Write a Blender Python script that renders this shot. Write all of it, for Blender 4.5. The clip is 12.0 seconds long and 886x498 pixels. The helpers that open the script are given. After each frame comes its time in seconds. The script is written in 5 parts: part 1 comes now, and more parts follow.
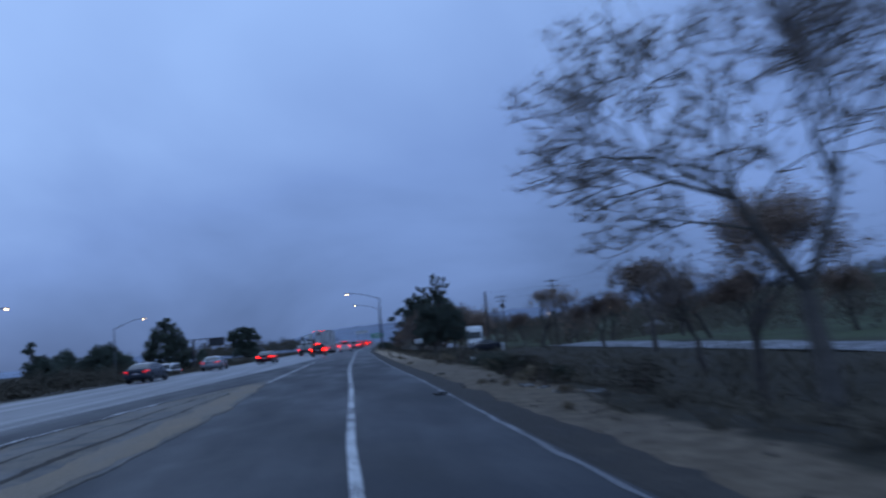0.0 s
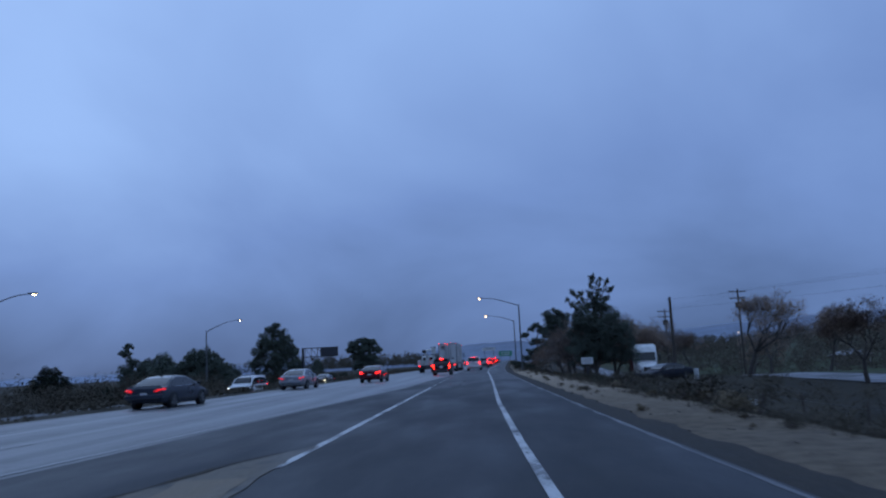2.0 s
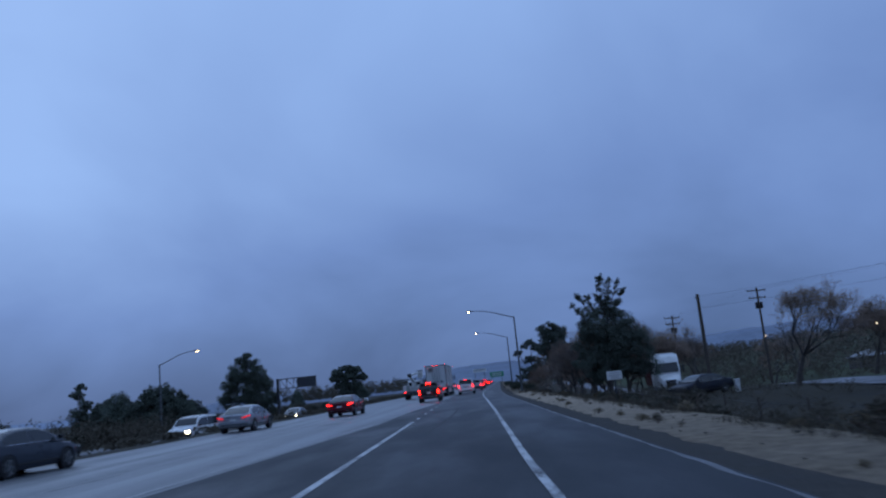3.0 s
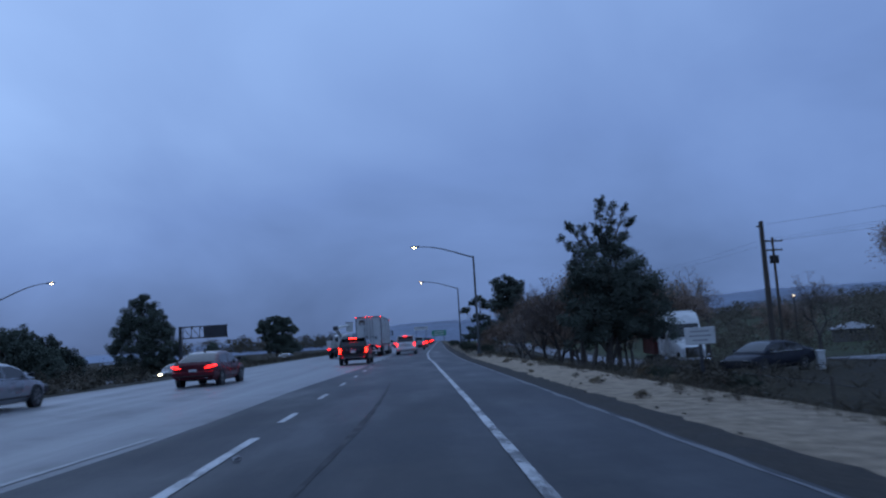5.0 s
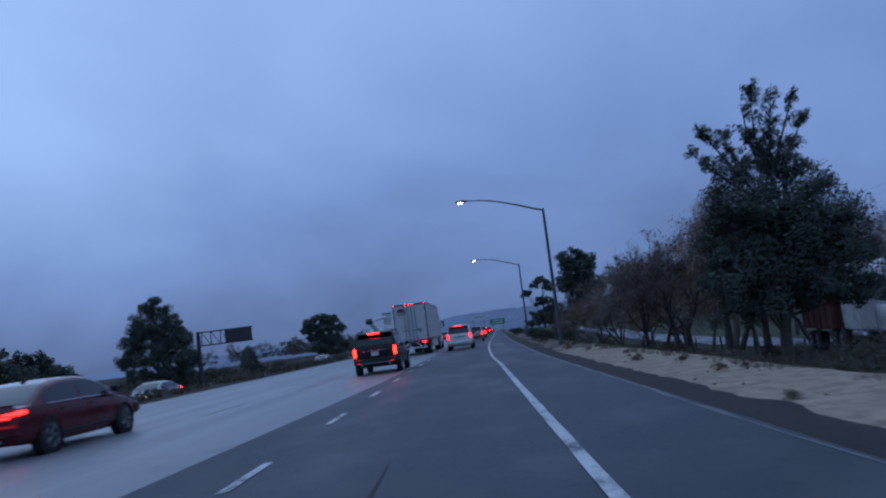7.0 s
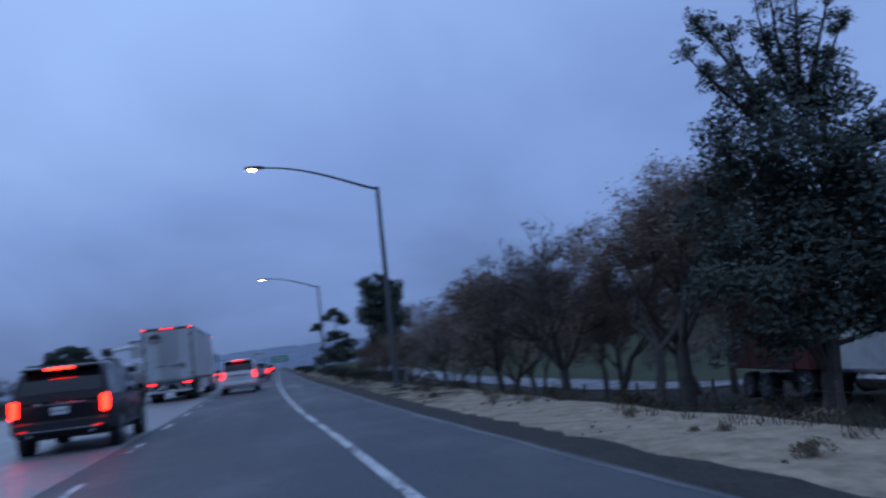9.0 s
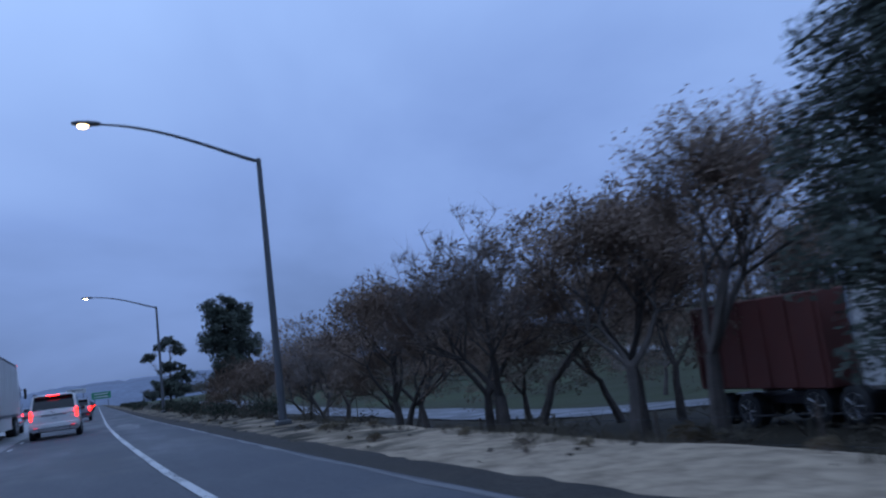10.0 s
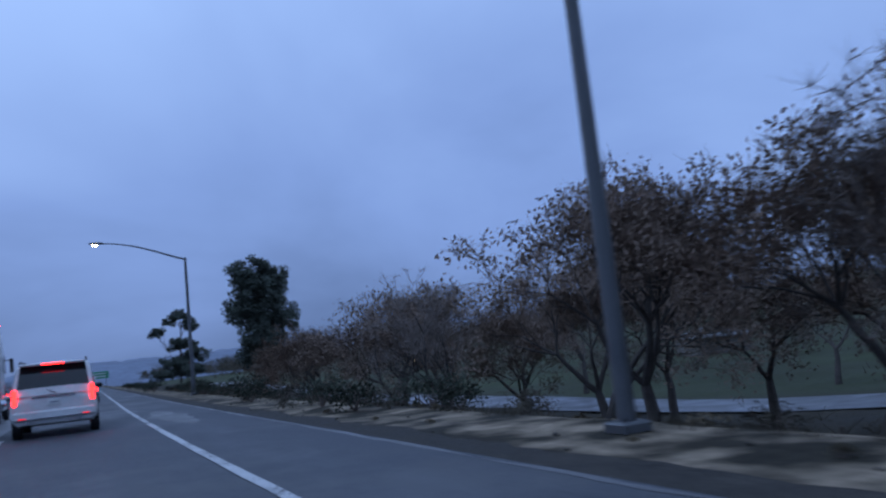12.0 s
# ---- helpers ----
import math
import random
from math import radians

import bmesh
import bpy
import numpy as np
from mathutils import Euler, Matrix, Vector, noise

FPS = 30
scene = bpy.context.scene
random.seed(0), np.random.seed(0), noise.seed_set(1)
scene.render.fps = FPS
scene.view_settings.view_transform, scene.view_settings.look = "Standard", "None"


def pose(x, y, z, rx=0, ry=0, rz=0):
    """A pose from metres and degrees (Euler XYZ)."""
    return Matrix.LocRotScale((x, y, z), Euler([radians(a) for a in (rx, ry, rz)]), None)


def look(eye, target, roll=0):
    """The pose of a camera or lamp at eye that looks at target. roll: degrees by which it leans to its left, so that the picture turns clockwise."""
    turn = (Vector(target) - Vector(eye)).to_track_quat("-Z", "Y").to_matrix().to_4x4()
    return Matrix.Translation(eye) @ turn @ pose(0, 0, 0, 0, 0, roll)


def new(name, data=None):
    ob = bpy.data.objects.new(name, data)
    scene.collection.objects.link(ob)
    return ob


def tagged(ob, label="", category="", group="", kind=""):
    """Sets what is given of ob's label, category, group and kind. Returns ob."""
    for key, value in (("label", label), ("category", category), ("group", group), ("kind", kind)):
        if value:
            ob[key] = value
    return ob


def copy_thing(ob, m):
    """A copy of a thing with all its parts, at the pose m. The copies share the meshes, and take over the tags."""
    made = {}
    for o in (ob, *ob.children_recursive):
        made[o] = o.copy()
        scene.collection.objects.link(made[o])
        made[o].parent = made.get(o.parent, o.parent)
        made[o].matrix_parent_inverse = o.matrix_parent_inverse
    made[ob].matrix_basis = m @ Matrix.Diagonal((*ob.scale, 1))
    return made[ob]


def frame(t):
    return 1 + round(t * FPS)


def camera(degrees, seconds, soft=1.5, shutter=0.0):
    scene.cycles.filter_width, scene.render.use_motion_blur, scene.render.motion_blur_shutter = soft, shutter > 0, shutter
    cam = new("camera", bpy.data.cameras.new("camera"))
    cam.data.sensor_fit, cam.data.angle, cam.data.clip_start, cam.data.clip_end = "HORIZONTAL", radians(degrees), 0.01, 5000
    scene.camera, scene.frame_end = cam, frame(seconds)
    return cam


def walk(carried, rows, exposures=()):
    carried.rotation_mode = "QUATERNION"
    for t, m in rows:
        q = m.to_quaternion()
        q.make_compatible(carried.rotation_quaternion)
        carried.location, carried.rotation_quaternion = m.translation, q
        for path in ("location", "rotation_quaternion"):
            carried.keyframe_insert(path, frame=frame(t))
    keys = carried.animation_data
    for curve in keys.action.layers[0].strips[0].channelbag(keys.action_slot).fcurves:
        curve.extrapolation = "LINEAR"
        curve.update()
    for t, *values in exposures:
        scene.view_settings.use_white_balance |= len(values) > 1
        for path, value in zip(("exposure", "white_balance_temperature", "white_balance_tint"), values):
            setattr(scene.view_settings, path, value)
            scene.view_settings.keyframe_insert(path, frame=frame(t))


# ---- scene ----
cam = camera(58.6, 12.0, soft=2.2, shutter=0.5)
PATH = [
    (0, 2.540, -6.843, 1.451, -6.04, 6.18, 5.33),
    (0.5, 2.056, -0.492, 1.447, 0.67, 7.27, 4.43),
    (1, 1.794, 5.864, 1.442, 3.82, 7.59, 6.52),
    (1.5, 1.546, 12.282, 1.439, 3.91, 8.03, 5.00),
    (2, 1.388, 18.242, 1.426, 2.92, 8.15, 2.86),
    (2.5, 1.188, 24.562, 1.425, 3.11, 9.25, 4.48),
    (3, 1.031, 30.706, 1.409, 2.23, 9.81, 5.77),
    (5, 0.798, 52.430, 1.359, -2.09, 6.49, 3.49),
    (5.5, 0.929, 57.473, 1.295, 0.32, 6.49, 2.65),
    (6, 0.952, 62.067, 1.317, 2.29, 6.96, 2.65),
    (6.5, 1.060, 66.727, 1.321, 3.12, 6.23, 6.09),
    (8.5, 0.591, 83.220, 1.306, -2.85, 6.39, 5.07),
    (9, 0.560, 87.233, 1.284, -13.66, 7.16, 6.24),
    (9.5, 0.483, 91.012, 1.291, -21.57, 8.09, 5.66),
    (10, 0.377, 95.003, 1.249, -25.33, 8.01, 7.15),
    (10.5, 0.312, 98.971, 1.225, -25.22, 7.63, 6.29),
    (11, 0.281, 103.050, 1.216, -24.03, 7.29, 7.20),
    (11.5, 0.155, 106.801, 1.221, -23.04, 7.30, 6.78),
    (12, 0.058, 111.035, 1.207, -25.70, 7.06, 6.10),
]
walk(cam, [(t, pose(x, y, z, 90 + p, r, a)) for t, x, y, z, a, p, r in PATH],
     exposures=[(0, 0.1, 6420, 11), (0.5, -0.03, 6420, 11), (1.5, -0.06, 6420, 11), (2.5, -0.08, 6420, 11), (3.0, -0.12, 6420, 11), (5.0, -0.05, 6420, 11), (6.0, 0.0, 6430, 12), (6.5, -0.05, 6430, 12), (8.5, 0.02, 6480, 13), (9.5, 0.24, 6620, 13), (10.5, 0.28, 6640, 13), (12.0, 0.28, 6640, 13)])

# ---- world, sun, exposure ----
world = bpy.data.worlds.new("overcast_dusk")
scene.world = world
world.use_nodes = True
wn, wl = world.node_tree.nodes, world.node_tree.links
wn.clear()


def wnode(kind, **props):
    n = wn.new(kind)
    for k, v in props.items():
        if k == "operation":
            n.operation = v
        elif k == "blend_type":
            n.blend_type = v
    return n


def wmath(op, a, b=None):
    n = wnode("ShaderNodeMath", operation=op)
    for i, v in enumerate((a, b)):
        if v is None:
            continue
        if isinstance(v, (int, float)):
            n.inputs[i].default_value = v
        else:
            wl.new(v, n.inputs[i])
    return n.outputs[0]


SUN_ELEV, SUN_AZ = radians(16), radians(-32)
THIN_CLOUD = (-0.495, 0.812, 0.308)
tc = wn.new("ShaderNodeTexCoord")
sep = wn.new("ShaderNodeSeparateXYZ")
wl.new(tc.outputs["Generated"], sep.inputs[0])
height = wmath("MAXIMUM", sep.outputs[2], 0.0)
low = wmath("ADD", height, 0.5)
flat = wn.new("ShaderNodeCombineXYZ")
wl.new(wmath("DIVIDE", sep.outputs[0], low), flat.inputs[0])
wl.new(wmath("DIVIDE", sep.outputs[1], low), flat.inputs[1])
cloud = wn.new("ShaderNodeTexNoise")
cloud.inputs["Scale"].default_value = 1.6
cloud.inputs["Detail"].default_value = 5.0
cloud.inputs["Roughness"].default_value = 0.5
cloud.inputs["Distortion"].default_value = 0.35
wl.new(flat.outputs[0], cloud.inputs["Vector"])
cloud2 = wn.new("ShaderNodeTexNoise")
cloud2.inputs["Scale"].default_value = 0.9
cloud2.inputs["Detail"].default_value = 3.0
wl.new(flat.outputs[0], cloud2.inputs["Vector"])
mottle = wmath("ADD", wmath("MULTIPLY", cloud.outputs[0], 0.55), wmath("MULTIPLY", cloud2.outputs[0], 0.45))
glowdir = wn.new("ShaderNodeVectorMath")
glowdir.operation = "DOT_PRODUCT"
wl.new(tc.outputs["Generated"], glowdir.inputs[0])
glowdir.inputs[1].default_value = (math.sin(SUN_AZ) * math.cos(SUN_ELEV), math.cos(SUN_AZ) * math.cos(SUN_ELEV), math.sin(SUN_ELEV))
glow = wmath("POWER", wmath("MAXIMUM", glowdir.outputs["Value"], 0.0), 5.0)
bright = wmath("ADD", wmath("MULTIPLY", height, 0.95), wmath("MULTIPLY", wmath("SUBTRACT", mottle, 0.5), 1.05))
bright = wmath("ADD", bright, wmath("MULTIPLY", wmath("MULTIPLY", glow, wmath("MINIMUM", wmath("MULTIPLY", height, 4.0), 1.0)), 0.34))
bright = wmath("ADD", bright, wmath("MULTIPLY", wmath("MAXIMUM", sep.outputs[0], 0.0), 0.2))
thin = wn.new("ShaderNodeVectorMath")
thin.operation = "DOT_PRODUCT"
wl.new(tc.outputs["Generated"], thin.inputs[0])
thin.inputs[1].default_value = THIN_CLOUD
bright = wmath("ADD", bright, wmath("MULTIPLY", wmath("POWER", wmath("MAXIMUM", thin.outputs["Value"], 0.0), 90.0), wmath("MULTIPLY", mottle, 0.36)))
ramp = wn.new("ShaderNodeValToRGB")
ramp.color_ramp.elements[0].position, ramp.color_ramp.elements[0].color = 0.0, (0.082, 0.145, 0.310, 1)
ramp.color_ramp.elements[1].position, ramp.color_ramp.elements[1].color = 0.75, (0.340, 0.540, 0.960, 1)
mid = ramp.color_ramp.elements.new(0.3)
mid.color = (0.180, 0.300, 0.620, 1)
wl.new(bright, ramp.inputs[0])
sky = wn.new("ShaderNodeTexSky")
sky.sky_type, sky.sun_disc, sky.sun_elevation, sky.sun_rotation = "NISHITA", False, radians(35), SUN_AZ
sky_bg = wn.new("ShaderNodeBackground")
sky_bg.inputs[1].default_value = 0.05
wl.new(sky.outputs[0], sky_bg.inputs[0])
cloud_bg = wn.new("ShaderNodeBackground")
cloud_bg.inputs[1].default_value = 1.0
wl.new(ramp.outputs[0], cloud_bg.inputs[0])
veil = wn.new("ShaderNodeMixShader")
veil.inputs[0].default_value = 0.975
wl.new(sky_bg.outputs[0], veil.inputs[1])
wl.new(cloud_bg.outputs[0], veil.inputs[2])
wout = wn.new("ShaderNodeOutputWorld")
wl.new(veil.outputs[0], wout.inputs[0])

sun = new("sun", bpy.data.lights.new("sun", "SUN"))
sun.data.energy, sun.data.angle, sun.data.color = 0.27, radians(50), (0.50, 0.68, 1.0)
sun.matrix_world = look((0, 0, 60), (-60 * math.sin(SUN_AZ), -60 * math.cos(SUN_AZ), 60 - 60 * math.tan(radians(35))))

# ---- materials ----
MATS = {}


def mat(name, color, rough=0.7, metal=0.0, vary=0.25, scale=3.0, fine=40.0, bump=0.0, rough_vary=0.15, coat=0.0, spec=0.5, streak=1.0):
    """A surface with broad and fine variation of its colour, roughness and relief; scales in repeats a metre."""
    if name in MATS:
        return MATS[name]
    m = bpy.data.materials.new(name)
    m.use_nodes = True
    n, l = m.node_tree.nodes, m.node_tree.links
    b = n["Principled BSDF"]
    b.inputs["Metallic"].default_value = metal
    b.inputs["Coat Weight"].default_value = coat
    b.inputs["Specular IOR Level"].default_value = spec
    co = n.new("ShaderNodeTexCoord")
    broad, grain = n.new("ShaderNodeTexNoise"), n.new("ShaderNodeTexNoise")
    for t, s, d in ((broad, scale, 4.0), (grain, fine, 3.0)):
        t.inputs["Scale"].default_value, t.inputs["Detail"].default_value = s, d
        if streak != 1.0 and t is broad:
            mp = n.new("ShaderNodeMapping")
            mp.inputs["Scale"].default_value = (1.0, streak, 1.0)
            l.new(co.outputs["Object"], mp.inputs["Vector"])
            l.new(mp.outputs[0], t.inputs["Vector"])
        else:
            l.new(co.outputs["Object"], t.inputs["Vector"])
    add = n.new("ShaderNodeMath")
    add.operation = "MULTIPLY_ADD"
    add.inputs[1].default_value = 0.6
    half = n.new("ShaderNodeMath")
    half.operation = "MULTIPLY"
    half.inputs[1].default_value = 0.4
    l.new(grain.outputs[0], half.inputs[0])
    l.new(broad.outputs[0], add.inputs[0])
    l.new(half.outputs[0], add.inputs[2])
    cr = n.new("ShaderNodeMix")
    cr.data_type = "RGBA"
    cr.inputs[6].default_value = (*[c * (1 - vary) for c in color], 1)
    cr.inputs[7].default_value = (*[min(c * (1 + vary), 1) for c in color], 1)
    stretch = n.new("ShaderNodeMapRange")
    stretch.inputs[1].default_value, stretch.inputs[2].default_value = 0.32, 0.68
    l.new(add.outputs[0], stretch.inputs[0])
    l.new(stretch.outputs[0], cr.inputs[0])
    l.new(cr.outputs[2], b.inputs["Base Color"])
    rr = n.new("ShaderNodeMapRange")
    rr.inputs[1].default_value, rr.inputs[2].default_value = 0.35, 0.65
    rr.inputs[3].default_value, rr.inputs[4].default_value = max(rough - rough_vary, 0.02), min(rough + rough_vary, 1.0)
    l.new(broad.outputs[0], rr.inputs[0])
    l.new(rr.outputs[0], b.inputs["Roughness"])
    if bump:
        bp = n.new("ShaderNodeBump")
        bp.inputs["Strength"].default_value, bp.inputs["Distance"].default_value = min(bump, 1.0), 0.02
        l.new(grain.outputs[0], bp.inputs["Height"])
        l.new(bp.outputs[0], b.inputs["Normal"])
    MATS[name] = m
    return m


def lamp_mat(name, color, strength):
    m = bpy.data.materials.new(name)
    m.use_nodes = True
    b = m.node_tree.nodes["Principled BSDF"]
    b.inputs["Base Color"].default_value = (*color, 1)
    b.inputs["Roughness"].default_value = 0.25
    b.inputs["Emission Color"].default_value = (*color, 1)
    b.inputs["Emission Strength"].default_value = strength
    MATS[name] = m
    return m


ASPHALT = mat("wet_asphalt", (0.029, 0.031, 0.035), 0.58, vary=0.42, scale=0.55, fine=13, bump=0.30, rough_vary=0.12, spec=0.10, streak=0.22)
OLD_ASPHALT = mat("worn_asphalt", (0.095, 0.096, 0.100), 0.50, vary=0.3, scale=0.5, fine=55, bump=0.35, rough_vary=0.12)
CONCRETE = mat("wet_concrete", (0.088, 0.089, 0.092), 0.47, vary=0.36, scale=0.8, fine=30, bump=0.2, rough_vary=0.12, spec=0.35, streak=0.03)
PAINT = mat("road_paint", (0.47, 0.47, 0.465), 0.55, vary=0.25, scale=2.5, fine=25, bump=0.1)


def worn(m, under, share, scale):
    """Lets the surface underneath show through where the paint has worn off."""
    n, l = m.node_tree.nodes, m.node_tree.links
    p = n["Principled BSDF"]
    old = p.inputs["Base Color"].links[0].from_socket
    co, a, bb = n.new("ShaderNodeTexCoord"), n.new("ShaderNodeTexNoise"), n.new("ShaderNodeTexNoise")
    a.inputs["Scale"].default_value, a.inputs["Detail"].default_value, a.inputs["Roughness"].default_value = scale, 8.0, 0.7
    bb.inputs["Scale"].default_value, bb.inputs["Detail"].default_value = scale * 0.08, 2.0
    for t in (a, bb):
        l.new(co.outputs["Object"], t.inputs["Vector"])
    mul = n.new("ShaderNodeMath")
    mul.operation = "MULTIPLY_ADD"
    mul.inputs[1].default_value = 0.7
    l.new(bb.outputs[0], mul.inputs[0])
    l.new(a.outputs[0], mul.inputs[2])
    rg = n.new("ShaderNodeMapRange")
    rg.inputs[1].default_value, rg.inputs[2].default_value = share, share + 0.14
    l.new(mul.outputs[0], rg.inputs[0])
    mx = n.new("ShaderNodeMix")
    mx.data_type = "RGBA"
    l.new(rg.outputs[0], mx.inputs[0])
    mx.inputs[6].default_value = (*under, 1)
    l.new(old, mx.inputs[7])
    l.new(mx.outputs[2], p.inputs["Base Color"])
    return m


worn(PAINT, (0.05, 0.05, 0.052), 0.72, 9.0)
worn(ASPHALT, (0.038, 0.039, 0.041), 0.72, 0.45)


def paler_along(m, y0, y1, gain):
    """Base colour grows paler along the road, up to gain, with a wandering onset."""
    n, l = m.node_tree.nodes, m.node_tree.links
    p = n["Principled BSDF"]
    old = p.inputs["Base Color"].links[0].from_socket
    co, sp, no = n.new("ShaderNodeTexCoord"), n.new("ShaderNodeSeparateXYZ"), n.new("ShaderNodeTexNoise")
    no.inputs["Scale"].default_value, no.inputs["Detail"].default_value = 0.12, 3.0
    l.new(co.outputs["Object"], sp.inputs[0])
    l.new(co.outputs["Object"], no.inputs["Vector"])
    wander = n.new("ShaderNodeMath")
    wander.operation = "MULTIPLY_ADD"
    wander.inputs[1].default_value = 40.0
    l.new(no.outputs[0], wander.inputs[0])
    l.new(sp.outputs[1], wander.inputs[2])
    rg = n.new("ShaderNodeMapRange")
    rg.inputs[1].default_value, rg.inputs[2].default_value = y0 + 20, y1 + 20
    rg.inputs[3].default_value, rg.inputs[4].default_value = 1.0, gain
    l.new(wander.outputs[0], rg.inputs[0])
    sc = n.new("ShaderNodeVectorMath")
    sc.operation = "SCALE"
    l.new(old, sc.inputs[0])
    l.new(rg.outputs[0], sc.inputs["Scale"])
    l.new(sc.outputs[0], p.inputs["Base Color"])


paler_along(ASPHALT, 50, 90, 2.35)
worn(CONCRETE, (0.064, 0.064, 0.066), 0.68, 0.5)
paler_along(CONCRETE, 32, 82, 2.1)
FAINT_PAINT = mat("faded_road_paint", (0.26, 0.26, 0.255), 0.55, vary=0.3, scale=2.5, fine=25)
PAINT_Y = mat("yellow_road_paint", (0.13, 0.098, 0.060), 0.7, vary=0.5, scale=2.5, fine=25)
GRAVEL = mat("dark_gravel", (0.046, 0.041, 0.036), 0.88, vary=0.55, scale=1.6, fine=18, bump=1.0, spec=0.12)
STEEL = mat("galvanised_steel", (0.115, 0.12, 0.125), 0.55, metal=0.6, vary=0.2, scale=1.5)
DARK_STEEL = mat("dark_steel", (0.05, 0.05, 0.055), 0.5, metal=0.3)
WOOD = mat("weathered_pole_wood", (0.075, 0.058, 0.045), 0.85, vary=0.4, scale=2, fine=30, bump=0.5)
BARK = mat("bark", (0.088, 0.075, 0.066), 0.9, vary=0.4, scale=3, fine=25, bump=0.9, spec=0.12)
PALE_BARK = mat("pale_bark", (0.13, 0.115, 0.10), 0.9, vary=0.4, scale=3, fine=25, bump=0.9, spec=0.12)
LEAF = mat("dark_leaves", (0.074, 0.087, 0.070), 0.75, vary=0.5, scale=0.8, fine=9, spec=0.12)
SAGE = mat("dark_sage_leaves", (0.046, 0.052, 0.038), 0.8, vary=0.5, scale=1.0, fine=12, spec=0.08)
LEAF2 = mat("grey_green_leaves", (0.075, 0.090, 0.071), 0.75, vary=0.5, scale=0.8, fine=9, spec=0.12)
BROWN_LEAF = mat("brown_autumn_leaves", (0.205, 0.145, 0.110), 0.8, vary=0.5, scale=0.8, fine=9, spec=0.12)
TWIG = mat("twigs", (0.185, 0.150, 0.130), 0.9, vary=0.4, scale=2, fine=20, spec=0.12)
BRUSH = mat("dry_brush", (0.085, 0.072, 0.053), 0.9, vary=0.5, scale=1.2, fine=14, spec=0.12)
STRAW = mat("dry_straw", (0.16, 0.125, 0.080), 0.9, vary=0.5, scale=1.0, fine=10, spec=0.12)
RUBBER = mat("tyre_rubber", (0.012, 0.012, 0.013), 0.75, vary=0.3)
GLASS = mat("dark_tinted_glass", (0.010, 0.012, 0.014), 0.06, vary=0.2, rough_vary=0.03, spec=0.5)
TRIM = mat("black_plastic", (0.014, 0.014, 0.015), 0.55, vary=0.3)
CHROME = mat("chrome", (0.62, 0.62, 0.64), 0.14, metal=1.0, vary=0.08, rough_vary=0.08)
RIM = mat("alloy_rim", (0.28, 0.28, 0.29), 0.35, metal=0.8, vary=0.2)
PLATE = mat("plate_white", (0.62, 0.62, 0.60), 0.5, vary=0.1)
INK = mat("dark_ink", (0.02, 0.02, 0.025), 0.6, vary=0.2)
WHITE_PANEL = mat("white_panel", (0.58, 0.58, 0.56), 0.45, vary=0.12, scale=0.7, fine=8)
TRAILER = mat("weathered_white_trailer", (0.50, 0.50, 0.49), 0.45, vary=0.16, scale=0.6, fine=6)
SIGN_BROWN = mat("worn_logo_brown", (0.09, 0.055, 0.045), 0.6, vary=0.3)
GREEN_SIGN = mat("green_sign", (0.03, 0.26, 0.13), 0.45, vary=0.1)
RED_BOX = mat("rust_red_panel", (0.115, 0.030, 0.023), 0.6, vary=0.25, scale=0.8)
ROOF_W = mat("pale_roof", (0.30, 0.30, 0.31), 0.6, vary=0.15)
STUCCO = mat("house_stucco", (0.16, 0.14, 0.12), 0.85, vary=0.2)
TAIL = lamp_mat("brake_light_red", (1.0, 0.0085, 0.0035), 26.0)
TAIL_LOW = lamp_mat("dim_tail_light_red", (0.8, 0.015, 0.02), 1.0)
TAIL_DIM = lamp_mat("tail_light_red", (1.0, 0.016, 0.014), 6.5)
MARKER = lamp_mat("marker_light_red", (1.0, 0.02, 0.018), 9.0)
HEAD = lamp_mat("headlight", (1.0, 0.80, 0.52), 24.0)
STREET = lamp_mat("street_light_glow", (1.0, 0.66, 0.30), 16.0)
PORCH = lamp_mat("porch_light", (1.0, 0.72, 0.42), 2.0)


def car_paint(name, color, rough=0.30, metal=0.05):
    return mat(name, color, rough, metal=metal, vary=0.12, scale=1.2, fine=10, rough_vary=0.08, coat=0.08, spec=0.3)


